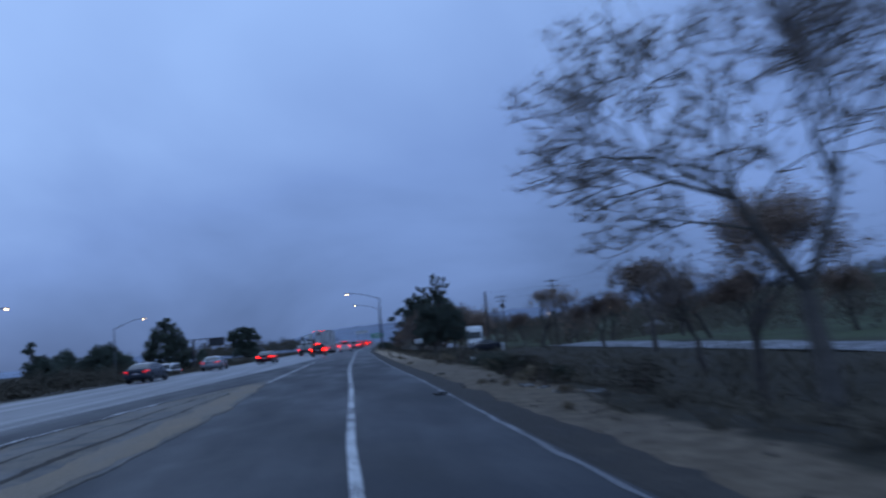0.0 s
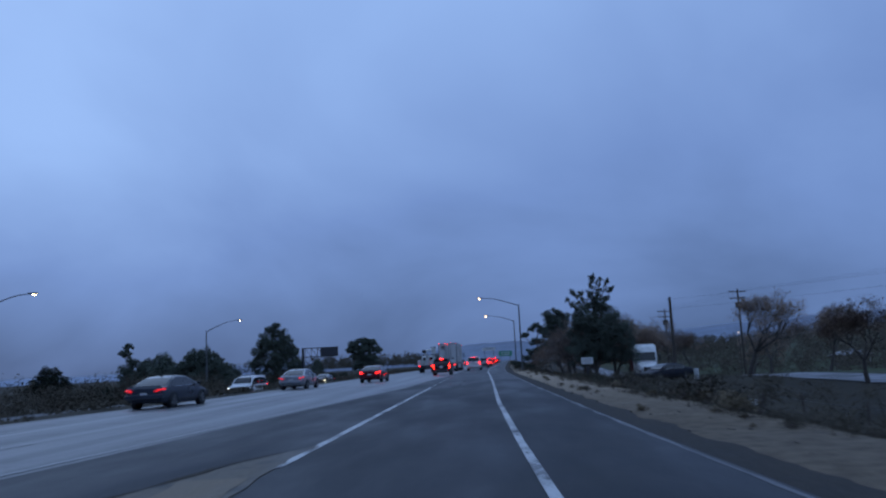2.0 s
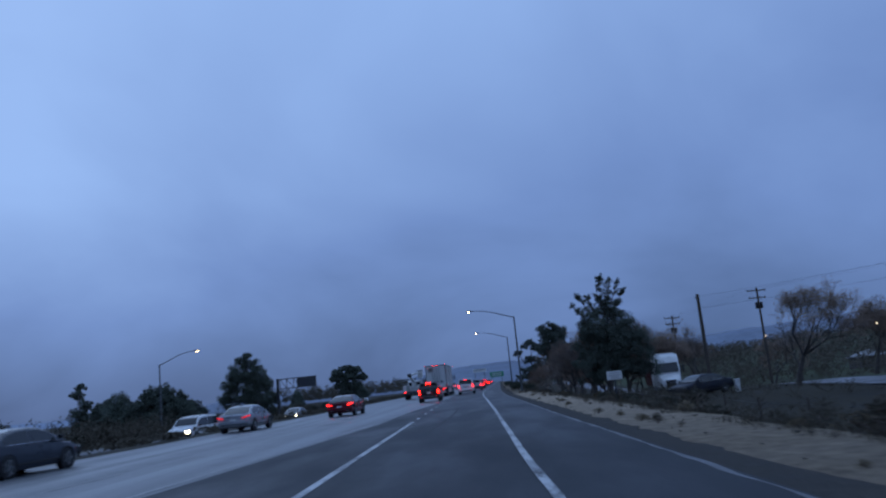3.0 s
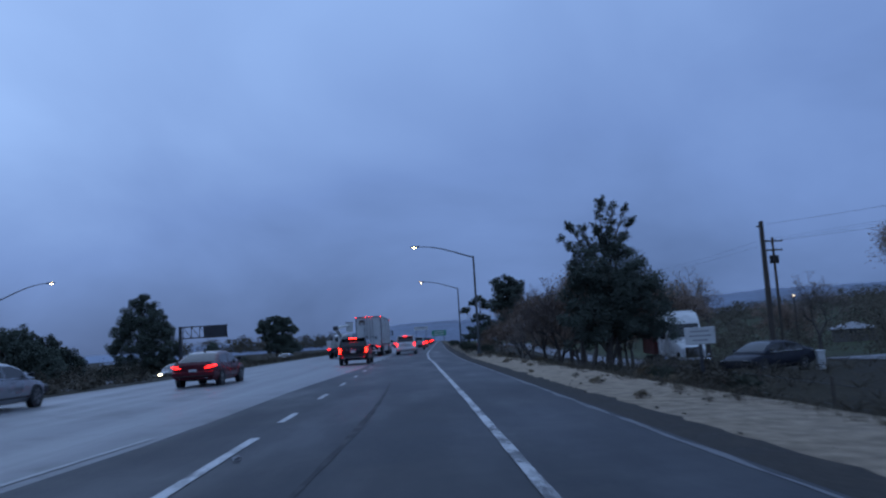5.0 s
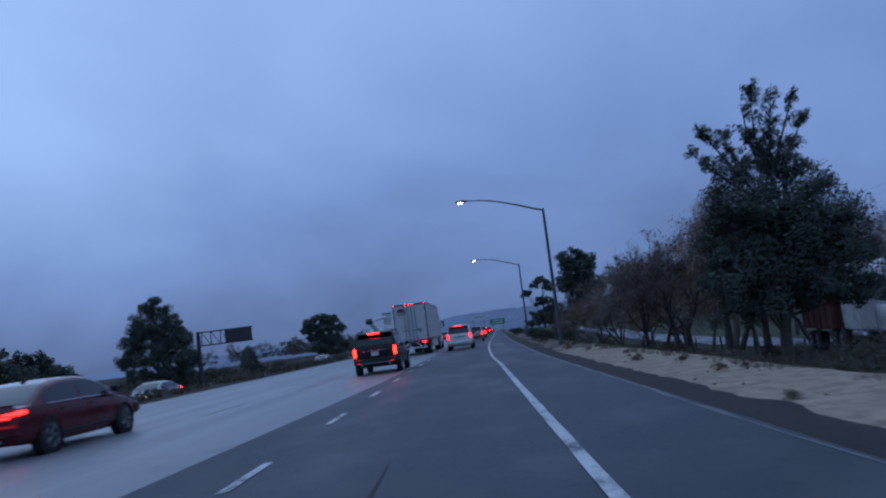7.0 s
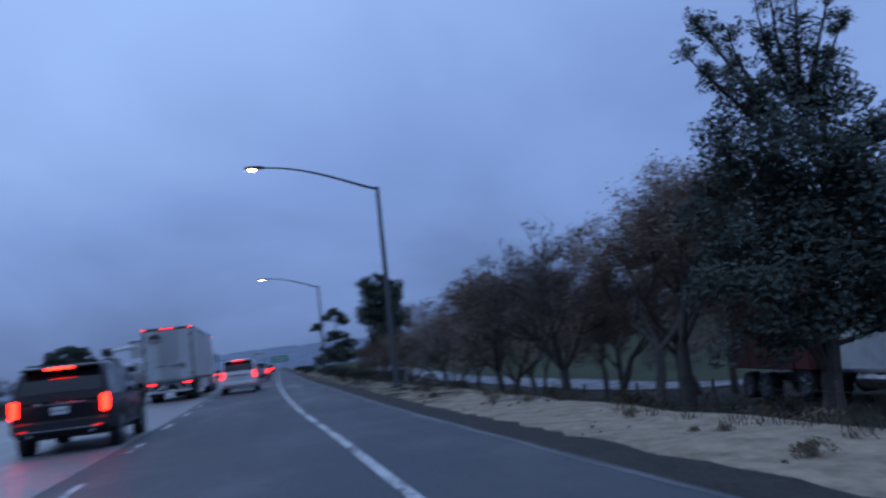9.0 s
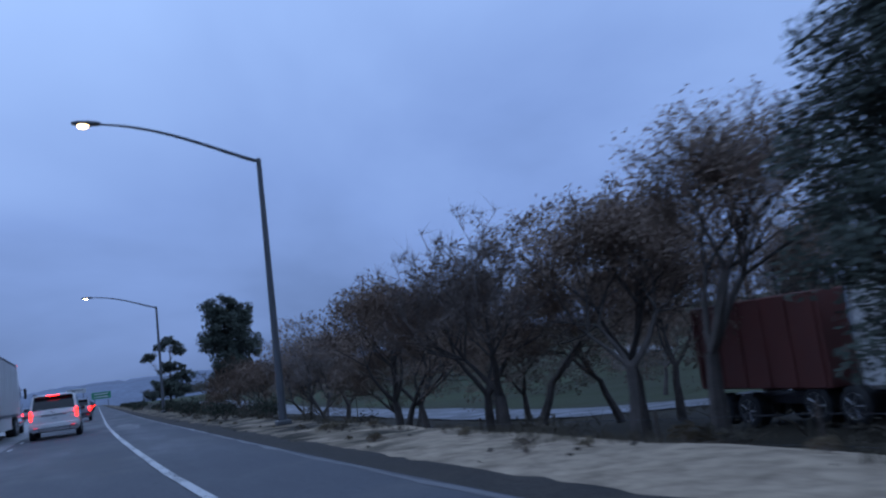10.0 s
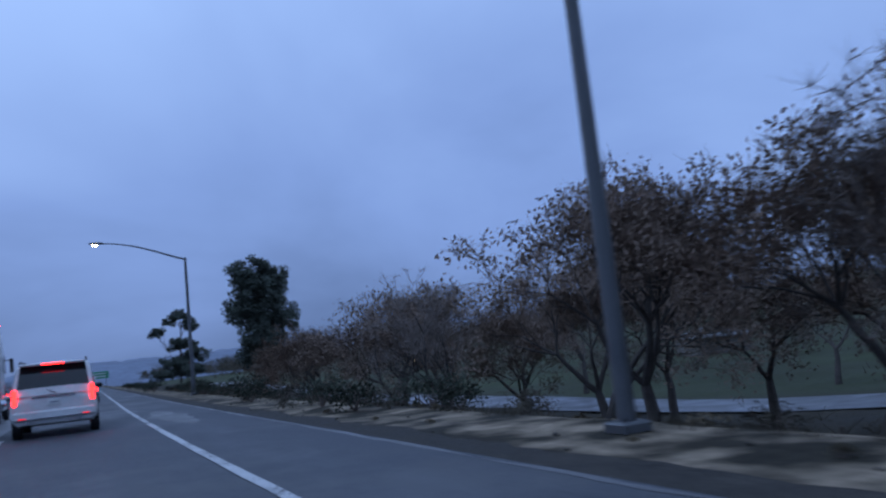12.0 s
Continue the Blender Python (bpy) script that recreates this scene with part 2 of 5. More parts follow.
# ---- mesh building ----
class Mesh:
    """Gathers vertices and faces of one part."""

    def __init__(self):
        self.v, self.f = [], []

    def add(self, verts, faces):
        o = len(self.v)
        self.v += [tuple(p) for p in verts]
        self.f += [tuple(i + o for i in f) for f in faces]
        return self

    def rings(self, rings, cap=True):
        n = len(rings[0])
        faces = [(i * n + j, i * n + (j + 1) % n, (i + 1) * n + (j + 1) % n, (i + 1) * n + j) for i in range(len(rings) - 1) for j in range(n)]
        if cap:
            faces += [tuple(range(n - 1, -1, -1)), tuple((len(rings) - 1) * n + j for j in range(n))]
        return self.add([p for r in rings for p in r], faces)

    def tube(self, points, radii, n=8, cap=True):
        pts = [Vector(p) for p in points]
        if isinstance(radii, (int, float)):
            radii = [radii] * len(pts)
        out, side = [], None
        for i, p in enumerate(pts):
            d = (pts[min(i + 1, len(pts) - 1)] - pts[max(i - 1, 0)]).normalized()
            if side is None:
                side = d.orthogonal().normalized()
            side = (side - d * side.dot(d)).normalized()
            up = d.cross(side)
            out.append([p + radii[i] * (math.cos(a) * side + math.sin(a) * up) for a in (2 * math.pi * k / n for k in range(n))])
        return self.rings(out, cap)

    def box(self, c, s, b=0.0):
        """A box with chamfered edges round its middle c."""
        (x, y, z), (a, d, h) = c, (s[0] / 2, s[1] / 2, s[2] / 2)
        b = min(b, a * 0.8, d * 0.8, h * 0.8)
        if b <= 0:
            return self.rings([[(x - a, y - d, q), (x + a, y - d, q), (x + a, y + d, q), (x - a, y + d, q)] for q in (z - h, z + h)])

        def ring(q, i):
            a2, d2, c2 = a - i, d - i, b * 0.6
            return [(x - a2 + c2, y - d2, q), (x + a2 - c2, y - d2, q), (x + a2, y - d2 + c2, q), (x + a2, y + d2 - c2, q),
                    (x + a2 - c2, y + d2, q), (x - a2 + c2, y + d2, q), (x - a2, y + d2 - c2, q), (x - a2, y - d2 + c2, q)]
        return self.rings([ring(z - h, b), ring(z - h + b, 0), ring(z + h - b, 0), ring(z + h, b)])

    def slab(self, corners, normal, t=0.012):
        """A thin plate on four corners, standing proud along the normal."""
        n = Vector(normal).normalized() * t
        c = [Vector(p) for p in corners]
        return self.rings([c, [p + n for p in c]])


def mesh_data(name, m, material, smooth=35.0):
    me = bpy.data.meshes.new(name)
    me.from_pydata(m.v, [], m.f)
    me.materials.append(material)
    if smooth:
        me.polygons.foreach_set("use_smooth", [True] * len(me.polygons))
        me.set_sharp_from_angle(angle=radians(smooth))
    me.update()
    return me


def part(name, m, material, parent=None, label="", smooth=35.0):
    ob = new(name, mesh_data(name, m, material, smooth) if isinstance(m, Mesh) else m)
    if parent is not None:
        ob.parent = parent
    if label:
        ob["label"] = label
    return ob


def thick_patch(verts, faces, t=0.008):
    """A curved plate: the faces, raised along their normals, with a rim down to where they lay."""
    vs = [Vector(p) for p in verts]
    mid = sum(vs, Vector()) / len(vs)
    turn = 0.0
    for f in faces:
        turn += (vs[f[1]] - vs[f[0]]).cross(vs[f[2]] - vs[f[0]]).dot(vs[f[0]] - mid)
    if turn < 0:
        faces = [f[::-1] for f in faces]
    used = sorted({i for f in faces for i in f})
    nor = {i: Vector() for i in used}
    for f in faces:
        n = (vs[f[1]] - vs[f[0]]).cross(vs[f[2]] - vs[f[0]]) + (vs[f[-1]] - vs[f[-2]]).cross(vs[f[0]] - vs[f[-2]])
        for i in f:
            nor[i] += n
    at = {i: k for k, i in enumerate(used)}
    n = len(used)
    m = Mesh()
    out = [vs[i] + nor[i].normalized() * t if nor[i].length else vs[i] for i in used]
    edges = {}
    fs = []
    for f in faces:
        g = [at[i] for i in f]
        fs.append(tuple(g))
        for a, c in zip(g, g[1:] + g[:1]):
            edges[(a, c)] = edges.get((a, c), 0) + 1
    for a, c in list(edges):
        if (c, a) not in edges:
            fs.append((c, a, a + n, c + n))
    return m.add(out + [vs[i] for i in used], fs)


def thing(name, label, category, group="", kind=""):
    return tagged(new(name), label, category, group, kind)


# ---- lie of the land ----
def smoothstep(a, b, v):
    t = min(max((v - a) / (b - a), 0.0), 1.0)
    return t * t * (3 - 2 * t)


def bend(y):
    """How far the carriageway has drifted to the right at y."""
    if y < 95:
        return 0.0
    return 0.00025 * (y - 95) ** 2 if y < 160 else 1.056 + 0.0325 * (y - 160)


def along(y, knots):
    for (y0, x0), (y1, x1) in zip(knots, knots[1:]):
        if y <= y1:
            return x0 + (x1 - x0) * (y - y0) / (y1 - y0)
    return knots[-1][1]


def edge_x(y):
    """The solid white line right of the slip lane."""
    return along(y, [(-80, 5.2), (-10, 2.70), (5, 2.30), (20, 2.16), (32, 1.95), (45, 1.82), (70, 1.90), (101, 1.88), (109, 1.75), (125, 1.75), (160, 1.86), (3000, 1.90)]) + bend(y)


def lane_x(y):
    """The line left of the slip lane."""
    return -1.74 + bend(y)


def conc_x(y):
    """The right edge of the concrete lanes."""
    return along(y, [(-80, -13.5), (0, -7.9), (25, -6.35), (45, -5.0), (56, -4.15), (66, -3.35), (78, -3.15), (98, -2.2), (112, -2.0), (3000, -2.0)]) + bend(y)


def shoulder_x(y):
    return along(y, [(-80, 7.2), (0, 4.8), (20, 4.6), (35, 4.25), (60, 3.98), (80, 3.92), (105, 3.85), (125, 4.05), (3000, 4.4)]) + bend(y)


def sand_w(y):
    """How far the sandy verge reaches beyond the asphalt."""
    return along(y, [(-80, 1.6), (4, 1.9), (12, 2.5), (18, 2.9), (30, 3.4), (60, 3.7), (80, 4.3), (105, 5.2), (118, 4.7), (136, 3.4), (3000, 2.6)]) + 0.45 * wob(4, y, 0.21, 2)


def far_left_x(y):
    return conc_x(y) - 10.9


def wob(x, y, s, seed=0.0):
    return noise.noise(Vector((x * s, y * s, seed)))


def land(x, y):
    """Height of the bare ground."""
    r = x - shoulder_x(y)
    l = far_left_x(y) - x
    if r > -1.2:
        deep = -1.5 - 2.2 * smoothstep(100, 152, y) + 2.0 * smoothstep(190, 300, y)
        z = -0.06 + deep * smoothstep(2.6, 8.5, r) + 0.06 * wob(x, y, 0.7) * smoothstep(0.3, 2.0, r) + 0.16 * wob(x, y, 0.25, 3) * smoothstep(2.0, 6.0, r)
        z += 0.45 * smoothstep(11, 14, x) * (1 - smoothstep(23, 27, x)) * smoothstep(76, 84, y) * (1 - smoothstep(95, 101, y))
        z += 20.0 * smoothstep(60, 420, x) + 3.0 * smoothstep(60, 200, x) * wob(x, y, 0.012, 7)
        return z
    if l > -1.2:
        z = -0.10 + 0.08 * smoothstep(0.3, 1.8, l) - 0.86 * smoothstep(3.0, 5.0, l) - 0.64 * smoothstep(17.5, 23, l) + 0.10 * wob(x, y, 0.4) * smoothstep(0.5, 3.0, l)
        return z - 2.0 * smoothstep(60, 300, l)
    return -0.10


def sheet(name, left, right, ys, z, material, cols=2, crown=0.0, parent=None):
    m = Mesh()
    vs = []
    for y in ys:
        a, b = left(y), right(y)
        for i in range(cols):
            x = a + (b - a) * i / (cols - 1)
            vs.append((x, y, z + crown * math.sin(math.pi * i / (cols - 1))))
    n = len(ys)
    fs = [(i * cols + j, i * cols + j + 1, (i + 1) * cols + j + 1, (i + 1) * cols + j) for i in range(n - 1) for j in range(cols - 1)]
    m.add(vs, fs)
    # a skirt gives the layer its thickness
    o = len(m.v)
    m.v += [(x, y, q - 0.12) for x, y, q in vs]
    for i in range(n - 1):
        for j, flip in ((0, False), (cols - 1, True)):
            f = (i * cols + j, (i + 1) * cols + j, o + (i + 1) * cols + j, o + i * cols + j)
            m.f.append(f[::-1] if flip else f)
    return part(name, m, material, parent, smooth=0)


def steps(a, b, d):
    n = max(int((b - a) / d), 1)
    return [a + (b - a) * i / n for i in range(n + 1)]


YS = steps(-70, 170, 3) + steps(176, 700, 12) + [900, 1400, 2600]
XS = steps(-2500, -200, 250) + steps(-180, -40, 10) + steps(-38, -16, 1.6) + steps(-14, 3, 1.7) + steps(3.4, 20, 0.55) + steps(21, 60, 3) + steps(66, 200, 12) + steps(220, 2500, 200)
gm = Mesh()
GY = [-1500, -600, -250, -120] + steps(-70, 175, 1.4) + steps(180, 420, 8) + [460, 520, 600, 750, 950, 1300, 1900, 3000]
gm.add([(x + bend(y) if abs(x) < 60 else x, y, land(x + bend(y) if abs(x) < 60 else x, y)) for y in GY for x in XS],
       [(i * len(XS) + j, i * len(XS) + j + 1, (i + 1) * len(XS) + j + 1, (i + 1) * len(XS) + j) for i in range(len(GY) - 1) for j in range(len(XS) - 1)])


def ground_material():
    """Sandy verge beside the road that gives way to dark winter grass and scrub."""
    m = mat("earth", (0.037, 0.032, 0.023), 0.95, vary=0.5, scale=0.25, fine=6, bump=0.9, spec=0.1)
    n, l = m.node_tree.nodes, m.node_tree.links
    b = n["Principled BSDF"]
    old = b.inputs["Base Color"].links[0].from_socket
    at = n.new("ShaderNodeAttribute")
    at.attribute_name = "sand"
    co = n.new("ShaderNodeTexCoord")
    no, fi = n.new("ShaderNodeTexNoise"), n.new("ShaderNodeTexNoise")
    no.inputs["Scale"].default_value, no.inputs["Detail"].default_value = 0.9, 6.0
    fi.inputs["Scale"].default_value, fi.inputs["Detail"].default_value, fi.inputs["Roughness"].default_value = 2.6, 9.0, 0.70
    for q in (no, fi):
        l.new(co.outputs["Object"], q.inputs["Vector"])
    ad = n.new("ShaderNodeMath")
    ad.operation = "ADD"
    l.new(at.outputs["Fac"], ad.inputs[0])
    sub = n.new("ShaderNodeMath")
    sub.operation = "MULTIPLY_ADD"
    sub.inputs[1].default_value, sub.inputs[2].default_value = 1.3, -0.65
    l.new(no.outputs[0], sub.inputs[0])
    l.new(sub.outputs[0], ad.inputs[1])
    rng = n.new("ShaderNodeMapRange")
    rng.inputs[1].default_value, rng.inputs[2].default_value = 0.35, 0.65
    l.new(ad.outputs[0], rng.inputs[0])
    tone = n.new("ShaderNodeMix")
    tone.data_type = "RGBA"
    tone.inputs[6].default_value, tone.inputs[7].default_value = (0.125, 0.096, 0.069, 1), (0.335, 0.262, 0.186, 1)
    spread = n.new("ShaderNodeMapRange")
    spread.inputs[1].default_value, spread.inputs[2].default_value = 0.30, 0.66
    l.new(fi.outputs[0], spread.inputs[0])
    l.new(spread.outputs[0], tone.inputs[0])
    # Scales the sand colour by an attribute that rises along y.
    dry = n.new("ShaderNodeAttribute")
    dry.attribute_name = "dry"
    toned_sand = n.new("ShaderNodeVectorMath")
    toned_sand.operation = "SCALE"
    l.new(tone.outputs[2], toned_sand.inputs[0])
    l.new(dry.outputs["Fac"], toned_sand.inputs["Scale"])
    mx = n.new("ShaderNodeMix")
    mx.data_type = "RGBA"
    l.new(rng.outputs[0], mx.inputs[0])
    l.new(old, mx.inputs[6])
    l.new(toned_sand.outputs[0], mx.inputs[7])
    turf = n.new("ShaderNodeMix")
    turf.data_type = "RGBA"
    turf.inputs[6].default_value, turf.inputs[7].default_value = (0.030, 0.038, 0.020, 1), (0.074, 0.090, 0.046, 1)
    l.new(spread.outputs[0], turf.inputs[0])
    lush = n.new("ShaderNodeAttribute")
    lush.attribute_name = "turf"
    over = n.new("ShaderNodeMix")
    over.data_type = "RGBA"
    l.new(lush.outputs["Fac"], over.inputs[0])
    l.new(mx.outputs[2], over.inputs[6])
    l.new(turf.outputs[2], over.inputs[7])
    l.new(over.outputs[2], b.inputs["Base Color"])
    return m


ground = tagged(part("ground", gm, ground_material(), smooth=60), "sandy verge sloping to dark winter grass and scrub", "ground", kind="structure")
sand = ground.data.attributes.new("sand", "FLOAT", "POINT")
sand.data.foreach_set("value", [smoothstep(0.2, 0.7, x - shoulder_x(y)) * (1 - smoothstep(sand_w(y) - 0.5, sand_w(y) + 0.9, x - shoulder_x(y))) * (1 - 0.55 * smoothstep(94, 116, y)) for x, y, z in gm.v])
# Plain factor on the sand colour, from 0.5 up to 1.2 along y.
dry = ground.data.attributes.new("dry", "FLOAT", "POINT")
dry.data.foreach_set("value", [0.50 + 0.50 * smoothstep(30, 68, y) + 0.20 * smoothstep(66, 80, y) for x, y, z in gm.v])
turf = ground.data.attributes.new("turf", "FLOAT", "POINT")
turf.data.foreach_set("value", [smoothstep(35.2, 37.5, x) * (0.55 + 0.45 * smoothstep(-0.25, 0.35, wob(x, y, 0.06, 5))) for x, y, z in gm.v])

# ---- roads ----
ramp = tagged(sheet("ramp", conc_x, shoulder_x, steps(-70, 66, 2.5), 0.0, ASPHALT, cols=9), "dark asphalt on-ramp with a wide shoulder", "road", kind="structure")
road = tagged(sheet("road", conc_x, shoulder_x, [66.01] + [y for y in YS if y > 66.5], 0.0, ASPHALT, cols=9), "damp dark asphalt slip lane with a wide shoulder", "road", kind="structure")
freeway = tagged(sheet("freeway", far_left_x, lambda y: conc_x(y) - 0.005, YS, 0.0, CONCRETE, cols=7), "wet pale concrete lanes of a freeway", "road", kind="structure")
tagged(sheet("gravel_edge", lambda y: shoulder_x(y) + 0.004, lambda y: shoulder_x(y) + 0.72 + 0.24 * wob(0, y, 0.45) + 0.16 * wob(3, y, 1.6) + 0.08 * wob(6, y, 4.0), steps(-70, 230, 0.4), -0.025, GRAVEL, cols=3), "dark gravel strip along the asphalt edge", "gravel", kind="structure")


def stripe(name, xf, y0, y1, w, material, parent, z=0.010, d=2.5):
    m = Mesh()
    ys = steps(y0, y1, d)
    a = [(xf(y) - w / 2 + 0.012 * wob(1, y, 1.7), y, z) for y in ys]
    b = [(xf(y) + w / 2 + 0.012 * wob(5, y, 1.9), y, z) for y in ys]
    m.add(a + b, [(i, i + len(ys), i + 1 + len(ys), i + 1) for i in range(len(ys) - 1)])
    return part(name, m, material, parent, smooth=0)


stripe("edge_line", edge_x, -70, 700, 0.138, PAINT, road, d=1.5)
stripe("merge_line", lane_x, 30, 65.0, 0.16, PAINT, road, d=1.5)
for k in range(60):
    y0 = 61.45 + 5.95 * k
    if y0 < 66:
        continue
    stripe("lane_dash", lane_x, y0, y0 + 1.85, 0.13, PAINT, road, d=1.0)
stripe("concrete_edge_line", lambda y: conc_x(y) - 0.3, -60, 66, 0.12, FAINT_PAINT, freeway)
for lane in (1, 2):
    for k in range(26):
        stripe("lane_dash", lambda y: conc_x(y) - 0.1 - 3.66 * lane, -30 + 14.6 * k + 5 * lane, -26.4 + 14.6 * k + 5 * lane, 0.11, FAINT_PAINT, freeway)
stripe("median_line", lambda y: far_left_x(y) + 0.5, -60, 500, 0.12, PAINT_Y, freeway)
# painted gore between slip lane and freeway, covered in dirt
gore_l = lambda y: along(y, [(-70, -7.5), (0, -4.6), (13, -4.75), (22, -4.1), (30, -2.7), (33, -1.9)]) + 0.14 * wob(9, y, 0.5) + 0.06 * wob(12, y, 1.9)
gore_r = lambda y: along(y, [(-70, 0.4), (0, -1.15), (8, -1.05), (14, -1.0), (22, -1.3), (30, -1.75), (33, -1.8)]) + 0.16 * wob(2, y, 0.5) + 0.07 * wob(7, y, 1.9)
gore = tagged(sheet("gore", gore_l, gore_r, steps(-70, 33, 0.4), 0.014, worn(mat("dirty_gore", (0.098, 0.080, 0.058), 0.75, vary=0.6, scale=0.9, fine=9, bump=0.6, streak=0.25), (0.040, 0.039, 0.038), 0.68, 0.9), cols=6), "dirt covered paved wedge between ramp and freeway", "gore", kind="structure")


def ragged(name, xf, wf, y0, y1, material, z, d=0.35, parent=None):
    """A streak on the paving whose width wanders."""
    m = Mesh()
    ys = steps(y0, y1, d)
    m.add([(xf(y) - wf(y) / 2, y, z) for y in ys] + [(xf(y) + wf(y) / 2, y, z) for y in ys], [(i, i + len(ys), i + 1 + len(ys), i + 1) for i in range(len(ys) - 1)])
    return part(name, m, material, parent or gore, smooth=0)


ragged("shoulder_seam", lambda y: shoulder_x(y) - 0.09 + 0.05 * wob(3, y, 0.8), lambda y: max(0.075 + 0.10 * wob(11, y, 0.7) + 0.05 * wob(11, y, 3.1), 0.008), -60, 230, OLD_ASPHALT, 0.004, 0.3, road)
MUD = mat("wet_mud", (0.052, 0.044, 0.036), 0.9, spec=0.08, vary=0.5, scale=2.0, fine=18, bump=0.6)
SILT = mat("pale_silt", (0.165, 0.125, 0.082), 0.85, vary=0.4, scale=1.1, fine=14, bump=0.6, streak=0.3)
ragged("silt_bank", lambda y: gore_r(y) - 0.58 + 0.12 * wob(1, y, 0.5), lambda y: max(0.88 + 0.5 * wob(6, y, 0.35) + 0.16 * wob(6, y, 1.8), 0.06), -60, 29, SILT, 0.020)
ragged("gutter_crack", lambda y: gore_l(y) - 0.06 + 0.10 * wob(2, y, 0.6) + 0.05 * wob(2, y, 2.4), lambda y: max(0.13 + 0.14 * wob(8, y, 0.9), 0.03), -60, 32, MUD, 0.021)
ragged("gutter_stripe", lambda y: gore_l(y) - 0.24 + 0.07 * wob(2, y, 0.6), lambda y: max(0.10 + 0.14 * wob(9, y, 0.3), 0.02), -60, 22, PAINT, 0.009)
for u, w in ((0.40, 0.15), (0.68, 0.09), (0.20, 0.06)):
    ragged("mud_rut", lambda y: gore_l(y) * u + gore_r(y) * (1 - u) + 0.09 * wob(u * 9, y, 0.5), lambda y: max(w + 1.3 * w * wob(u * 20, y, 0.45) + 0.5 * w * wob(u * 30, y, 2.2), 0.012), -60, 27, MUD, 0.018)
DUST = mat("dried_road_dust", (0.098, 0.099, 0.102), 0.6, vary=0.5, scale=1.6, fine=25, bump=0.3, streak=0.25)
taper = lambda y, a, b: math.sin(math.pi * min(max((y - a) / (b - a), 0.0), 1.0)) ** 0.6
ragged("dried_patch", lambda y: shoulder_x(y) - 1.45 + 0.2 * wob(5, y, 0.3), lambda y: taper(y, 131.5, 142) * (0.95 + 0.4 * wob(5, y, 0.9)), 131.5, 142, DUST, 0.004, 0.3, road)
TAR = mat("tyre_black", (0.041, 0.042, 0.045), 0.7, vary=0.4, scale=2.0, fine=20, spec=0.1)
ragged("tyre_mark", lambda y: -0.55 + 0.018 * (y - 58) + 0.25 * math.sin((y - 56) * 0.12), lambda y: taper(y, 56, 80) * (0.10 + 0.09 * wob(4, y, 0.8)), 56, 84, TAR, 0.006, 0.4, road)
# frontage road beyond the ditch
fr = Mesh()
fys = steps(-80, 330, 6)
fr.add([(x, y, land(x, y) + 0.10) for y in fys for x in (29, 31, 33, 35)], [(i * 4 + j, i * 4 + j + 1, i * 4 + j + 5, i * 4 + j + 4) for i in range(len(fys) - 1) for j in range(3)])
tagged(part("frontage_road", fr, mat("frontage_asphalt", (0.068, 0.069, 0.073), 0.45, vary=0.2, scale=0.4, fine=30), smooth=0), "wet pale frontage road beyond the ditch", "road", kind="structure")
# oncoming lanes beyond the median
tagged(sheet("oncoming_lanes", lambda y: far_left_x(y) - 16.5, lambda y: far_left_x(y) - 5.2, YS, -0.80, ASPHALT, cols=3), "dark wet oncoming freeway lanes", "road", kind="structure")

# ---- far hills ----
def ridge(name, y, x0, x1, prof, label, seed, color, vary):
    m = Mesh()
    xs = steps(x0, x1, 5)
    rows = []
    for k in range(7):
        rows.append([(x, y + 40 * k, -3 + (prof(x) + 3 + 2.2 * wob(x, seed, 0.03, seed) + 1.3 * wob(x, seed, 0.09, seed + 2) + 1.5 * max(wob(x, k, 0.23, seed + 4), -0.2) + 0.7 * wob(x, k, 0.6, seed + 5)) * math.sin(min(k / 4.0, 1.0) * math.pi / 2)) for x in xs])
    n = len(xs)
    m.add([p for r in rows for p in r], [(i * n + j, i * n + j + 1, (i + 1) * n + j + 1, (i + 1) * n + j) for i in range(len(rows) - 1) for j in range(n - 1)])
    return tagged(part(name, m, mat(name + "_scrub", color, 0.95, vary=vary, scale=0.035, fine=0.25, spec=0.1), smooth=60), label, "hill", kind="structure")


# Haze is painted into both colours; the farther ridge is paler and bluer.
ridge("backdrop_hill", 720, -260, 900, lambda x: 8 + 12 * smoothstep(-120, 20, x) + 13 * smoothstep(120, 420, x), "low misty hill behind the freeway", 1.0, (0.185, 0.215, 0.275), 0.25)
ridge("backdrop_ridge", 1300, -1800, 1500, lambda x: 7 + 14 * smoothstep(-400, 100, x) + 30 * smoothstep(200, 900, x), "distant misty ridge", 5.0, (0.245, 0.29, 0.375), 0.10)

